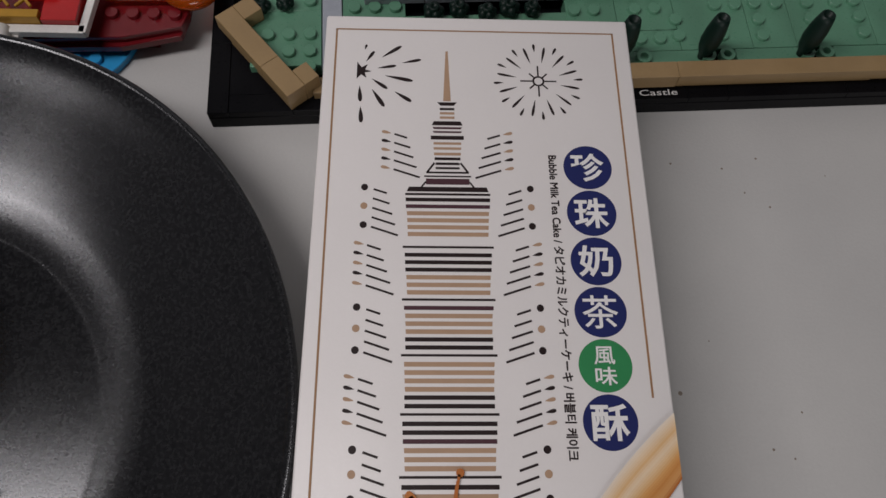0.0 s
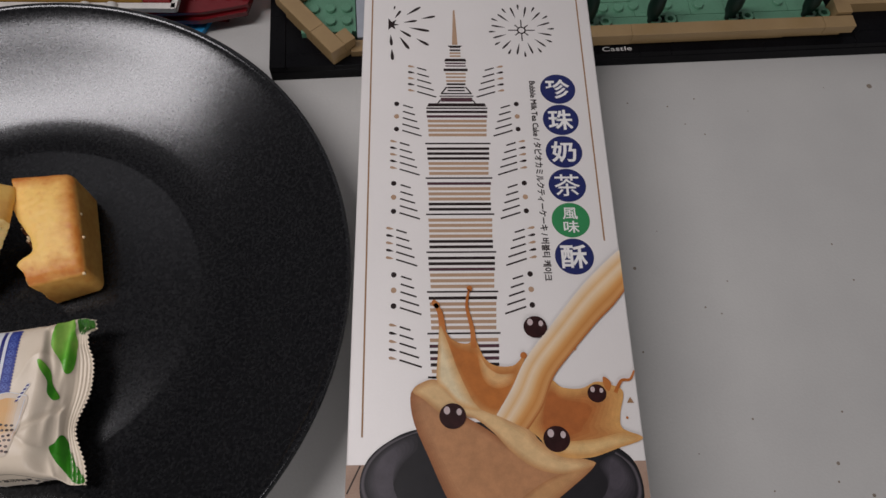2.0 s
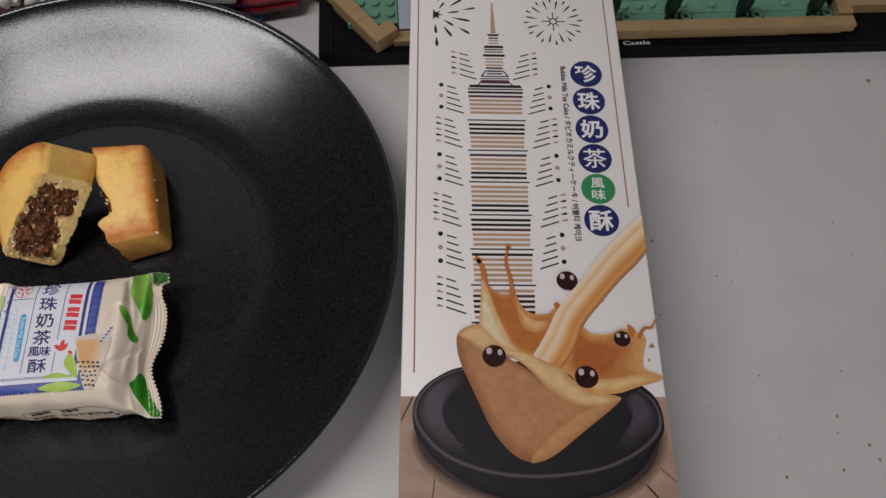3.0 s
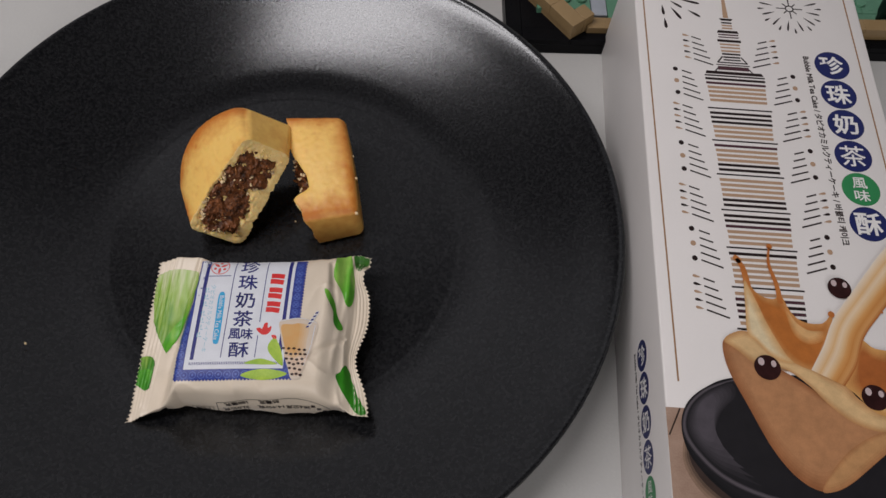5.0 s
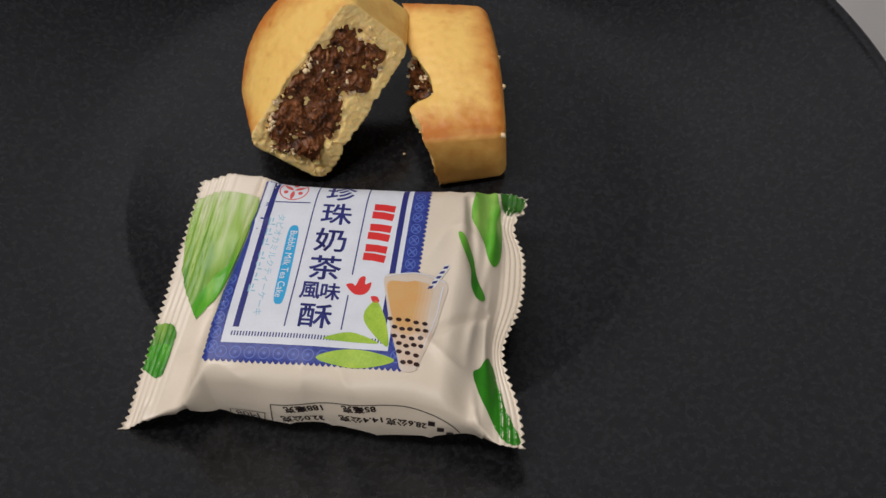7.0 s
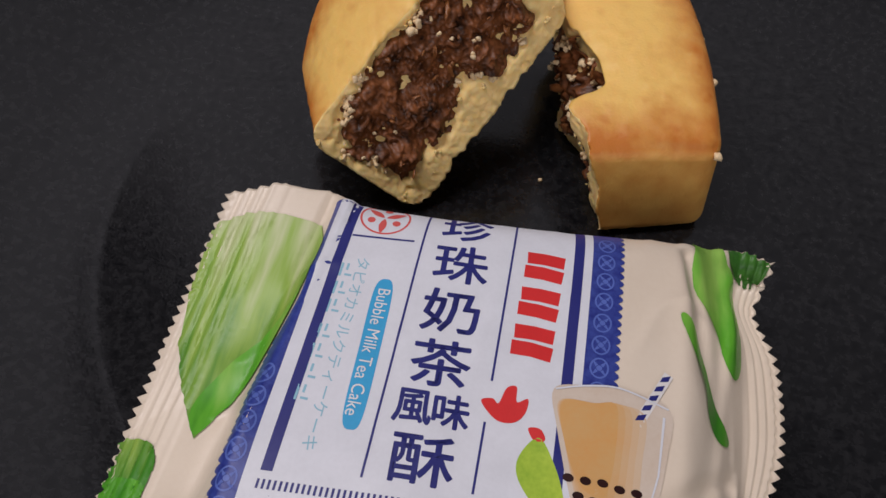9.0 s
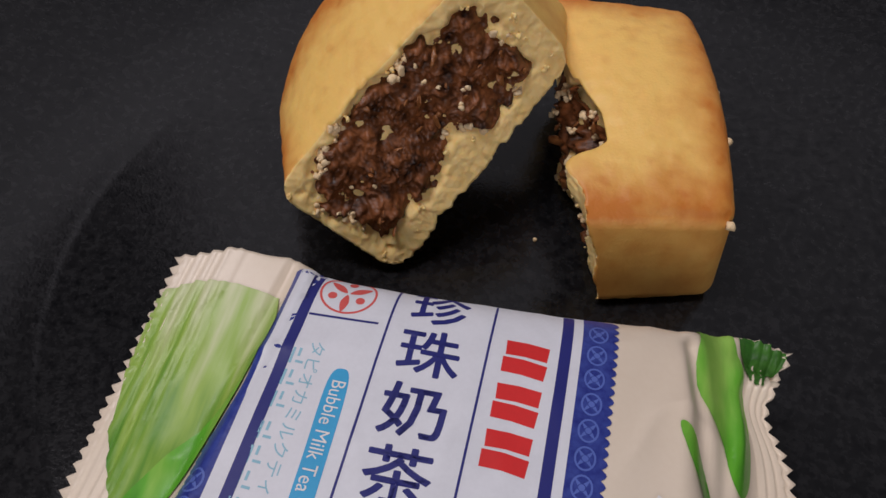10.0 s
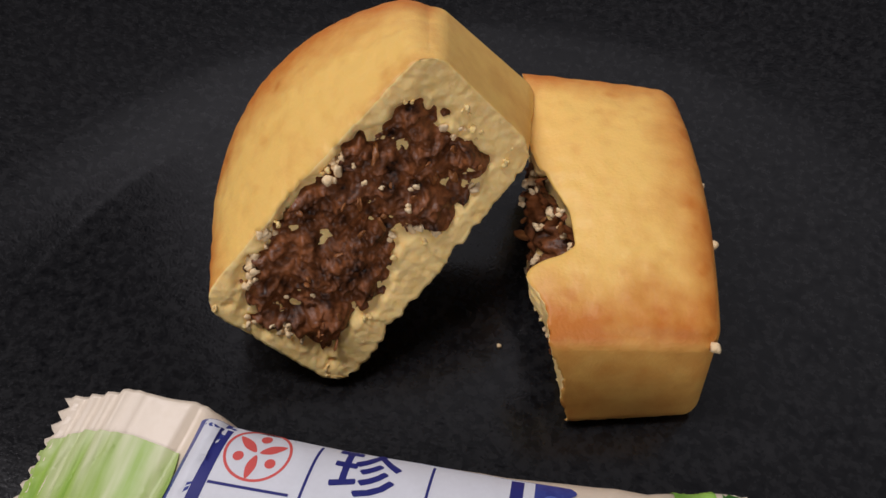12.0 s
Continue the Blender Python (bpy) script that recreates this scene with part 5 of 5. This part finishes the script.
# tan kerb round the lawn
part("kerb", mm(53, 178.2, 4.2, 11.2, 11.2, 18.0), TAN_TOY, castle, smooth=False)
part("kerb", mm(178.3, 276.4, 4.2, 11.2, 12.9, 18.0), TAN_TOY, castle, smooth=False)
part("kerb", mm(178.3, 258.0, 5.6, 11.2, 9.6, 12.8), TAN_TOY, castle, smooth=False)
part("kerb", mm(258.2, 288.0, 6.0, 11.2, 9.6, 12.8), TAN_TOY, castle, smooth=False)
part("kerb", mm(276.6, 292.4, 4.2, 11.2, 12.9, 18.0), TAN_TOY, castle, smooth=False)
part("kerb", mm(284.4, 292.4, 12.1, 22, 9.6, 19.2), TAN_TOY, castle, smooth=False)
part("kerb", mm(292.5, 330, 20, 28, 9.6, 16), TAN_TOY, castle, smooth=False)
part("kerb", turned(mm(0, 29.5, 0, 8, 12.9, 19.2), 3.4, 36.9, -52.9), TAN_TOY, castle, smooth=False)
part("kerb", turned(mm(29.6, 46.2, 0, 8, 12.9, 19.2), 3.4, 36.9, -52.9), TAN_TOY, castle, smooth=False)
part("kerb", turned(mm(7, 46.0, 0.5, 8, 9.5, 12.8), 3.4, 36.9, -52.9), TAN_TOY, castle, smooth=False)
part("kerb", turned(mm(38.2, 46.2, 8.1, 14.4, 9.6, 19.2), 3.4, 36.9, -52.9), TAN_TOY, castle, smooth=False)
part("kerb", turned(mm(0, 8, 8.1, 16.0, 12.9, 19.2), 3.4, 36.9, -52.9), TAN_TOY, castle, smooth=False)
part("kerb", mm(40, 53, 5, 12, 9.6, 13.5), TAN_TOY, castle, smooth=False)

# clips with cypress trees along the kerb
for x, n in ((190.6, 17.0), (230.6, 17.0), (270.8, 17.0), (157.4, 17.0)):
    part("clip_plate", mm(x - 0.6, x + 12.4, 13.0, 19.8, 9.6, 11.4), BLACK_TOY, castle, smooth=False)
    for k in (2.6, 10.2):
        part("clip_ring", lathe([(0.0016, 0.0112), (0.0016, 0.0146), (0.0030, 0.0146), (0.0030, 0.0112)], 18, ((x + k) / 1000, 0.0166, 0)), GREEN_TOY, castle, smooth=False)
    part("cypress", lathe([(r * 1.05, z * 1.25) for r, z in ((0, 0.0), (0.0015, 0.0), (0.0018, 0.002), (0.0031, 0.0045), (0.0038, 0.008), (0.0036, 0.012), (0.0030, 0.0155), (0.0025, 0.0174), (0.0019, 0.0174), (0.0017, 0.0160), (0, 0.0160))], 14, ((x + 0.2) / 1000, 0.0166, 0.0122), (0.04, 0.08, 1)), DARKGREEN_TOY, castle, "dark green cypress")
# dark shrubs behind the box
for x, y, r in ((87, 40, 4.6), (97, 41, 4.4), (108, 39, 4.2), (117, 41, 4.6), (126, 40, 3.6), (20, 45, 4.0), (29, 46, 3.8)):
    petals = [lathe([(0.0006, 0.0), (r / 2200, 0.0004), (r / 2200, 0.0022), (0.0005, 0.0034), (0, 0.0034)], 12, ((x + 0.5 * r * math.cos(k * 1.257)) / 1000, (y + 0.5 * r * math.sin(k * 1.257)) / 1000, 0.0140)) for k in range(5)]
    petals.append(lathe([(0.0022, 0.0128), (0.0022, 0.0182), (0.0012, 0.0186), (0.001, 0.0178), (0, 0.0178)], 14, (x / 1000, y / 1000, 0)))
    part("shrub", merge(*petals), DARKGREEN_TOY, castle, "dark green shrub")

# ---- brick-built boat beside the castle ----
boat = thing("brick_boat_model", "red, white and gold brick-built boat beside the plate", "toy model")


def slab(name, points, z0, z1, mat, parent, label=""):
    bm = bmesh.new()
    f = bm.faces.new([bm.verts.new((x / 1000, y / 1000, z0 / 1000)) for x, y in points])
    up = bmesh.ops.extrude_face_region(bm, geom=[f])
    bmesh.ops.translate(bm, verts=[v for v in up["geom"] if isinstance(v, bmesh.types.BMVert)], vec=(0, 0, (z1 - z0) / 1000))
    bmesh.ops.recalc_face_normals(bm, faces=bm.faces[:])
    bmesh.ops.bevel(bm, geom=bm.edges[:], offset=0.00025, segments=1, affect="EDGES")
    return part(name, bm, mat, parent, label, smooth=False)


water = part("water_plate", lathe([(0, 0), (0.0302, 0), (0.0306, 0.0003), (0.0306, 0.0030), (0.0303, 0.0032), (0, 0.0032)], 64, (-0.0085, 0.3285, 0)), BLUE_TOY, boat, "azure round plate", smooth=False)
studs(water, BLUE_TOY, [(-8.5 + 8 * i, 313 + 8 * j) for i in range(-2, 4) for j in range(0, 2) if math.hypot(8 * i, 313 + 8 * j - 328.5) < 27], 3.2)
slab("hull_plate", [(-150, 313.6), (-20, 313.6), (19, 315.0), (41, 320.6), (43, 330), (43, 352), (-150, 352)], 6.4, 9.6, DARKRED_TOY, boat, "dark red hull plate")
slab("hull_plate", [(-150, 315), (-20, 315), (20, 317.0), (42, 322.6), (44, 330), (44, 352), (-150, 352)], 9.7, 12.9, DARKRED_TOY, boat)
slab("hull_foot", [(-140, 322), (30, 322), (30, 350), (-140, 350)], 0, 6.4, DARKRED_TOY, boat)
studs(boat, DARKRED_TOY, [(15 + 8 * i, 327.5) for i in range(4)], 12.9)
part("deck_rail", mm(-150, 9.6, 312.4, 316, 17.6, 20.6), WHITE_TOY, boat, "white deck rail", smooth=False)
part("deck_rail", turned(mm(0, 3, 0, 26, 17.6, 20.6), 7.2, 313.0, -4), WHITE_TOY, boat, smooth=False)
part("cabin_wall", mm(-6, 7.0, 316.2, 350, 12.9, 23), RED_TOY, boat, "red cabin block", smooth=False)
part("cabin_wall", mm(-150, -6.2, 320, 350, 12.9, 20), DARKRED_TOY, boat, smooth=False)
part("gold_grille", mm(-150, -6.4, 316.2, 319.8, 12.9, 24.5), GOLD_TOY, boat, "gold lattice grille", smooth=False)
for k in range(17):
    x = -12 - 8.0 * k
    for s in (-1, 1):
        bar = mm(-0.55, 0.55, -4.4, 4.4, 24.3, 25.3)
        bar.transform(pose(x / 1000, 0.3240, 0, 0, 0, 40 * s))
        part("lattice_bar", bar, GOLD_TOY, boat, smooth=False)
part("cabin_roof", mm(-15, -3, 327, 345, 20, 27), RED_TOY, boat, smooth=False)
part("clear_canopy", turned(mm(0, 40, 0, 12, 15, 19.5, bevel=0.0015), 11.5, 331.0, 2), ORANGE_TOY, boat, "clear orange canopy")
part("clear_canopy", lathe([(0, 0.0145), (0.011, 0.0145), (0.012, 0.017), (0.010, 0.0195), (0, 0.02)], 32, (0.0445, 0.3395, 0)), ORANGE_TOY, boat)
for x in (-20.5, -33, -95, -109):
    part("white_peg", merge(lathe([(0, 0), (0.0030, 0), (0.0032, 0.0004), (0.0032, 0.0078), (0.0028, 0.0082), (0, 0.0082)], 20, (x / 1000, 0.3070, 0.0195), (0, 1, 0)), mm(x - 3.2, x + 5.6, 309.6, 313.8, 15.6, 18.6)), WHITE_TOY, boat, "white peg")
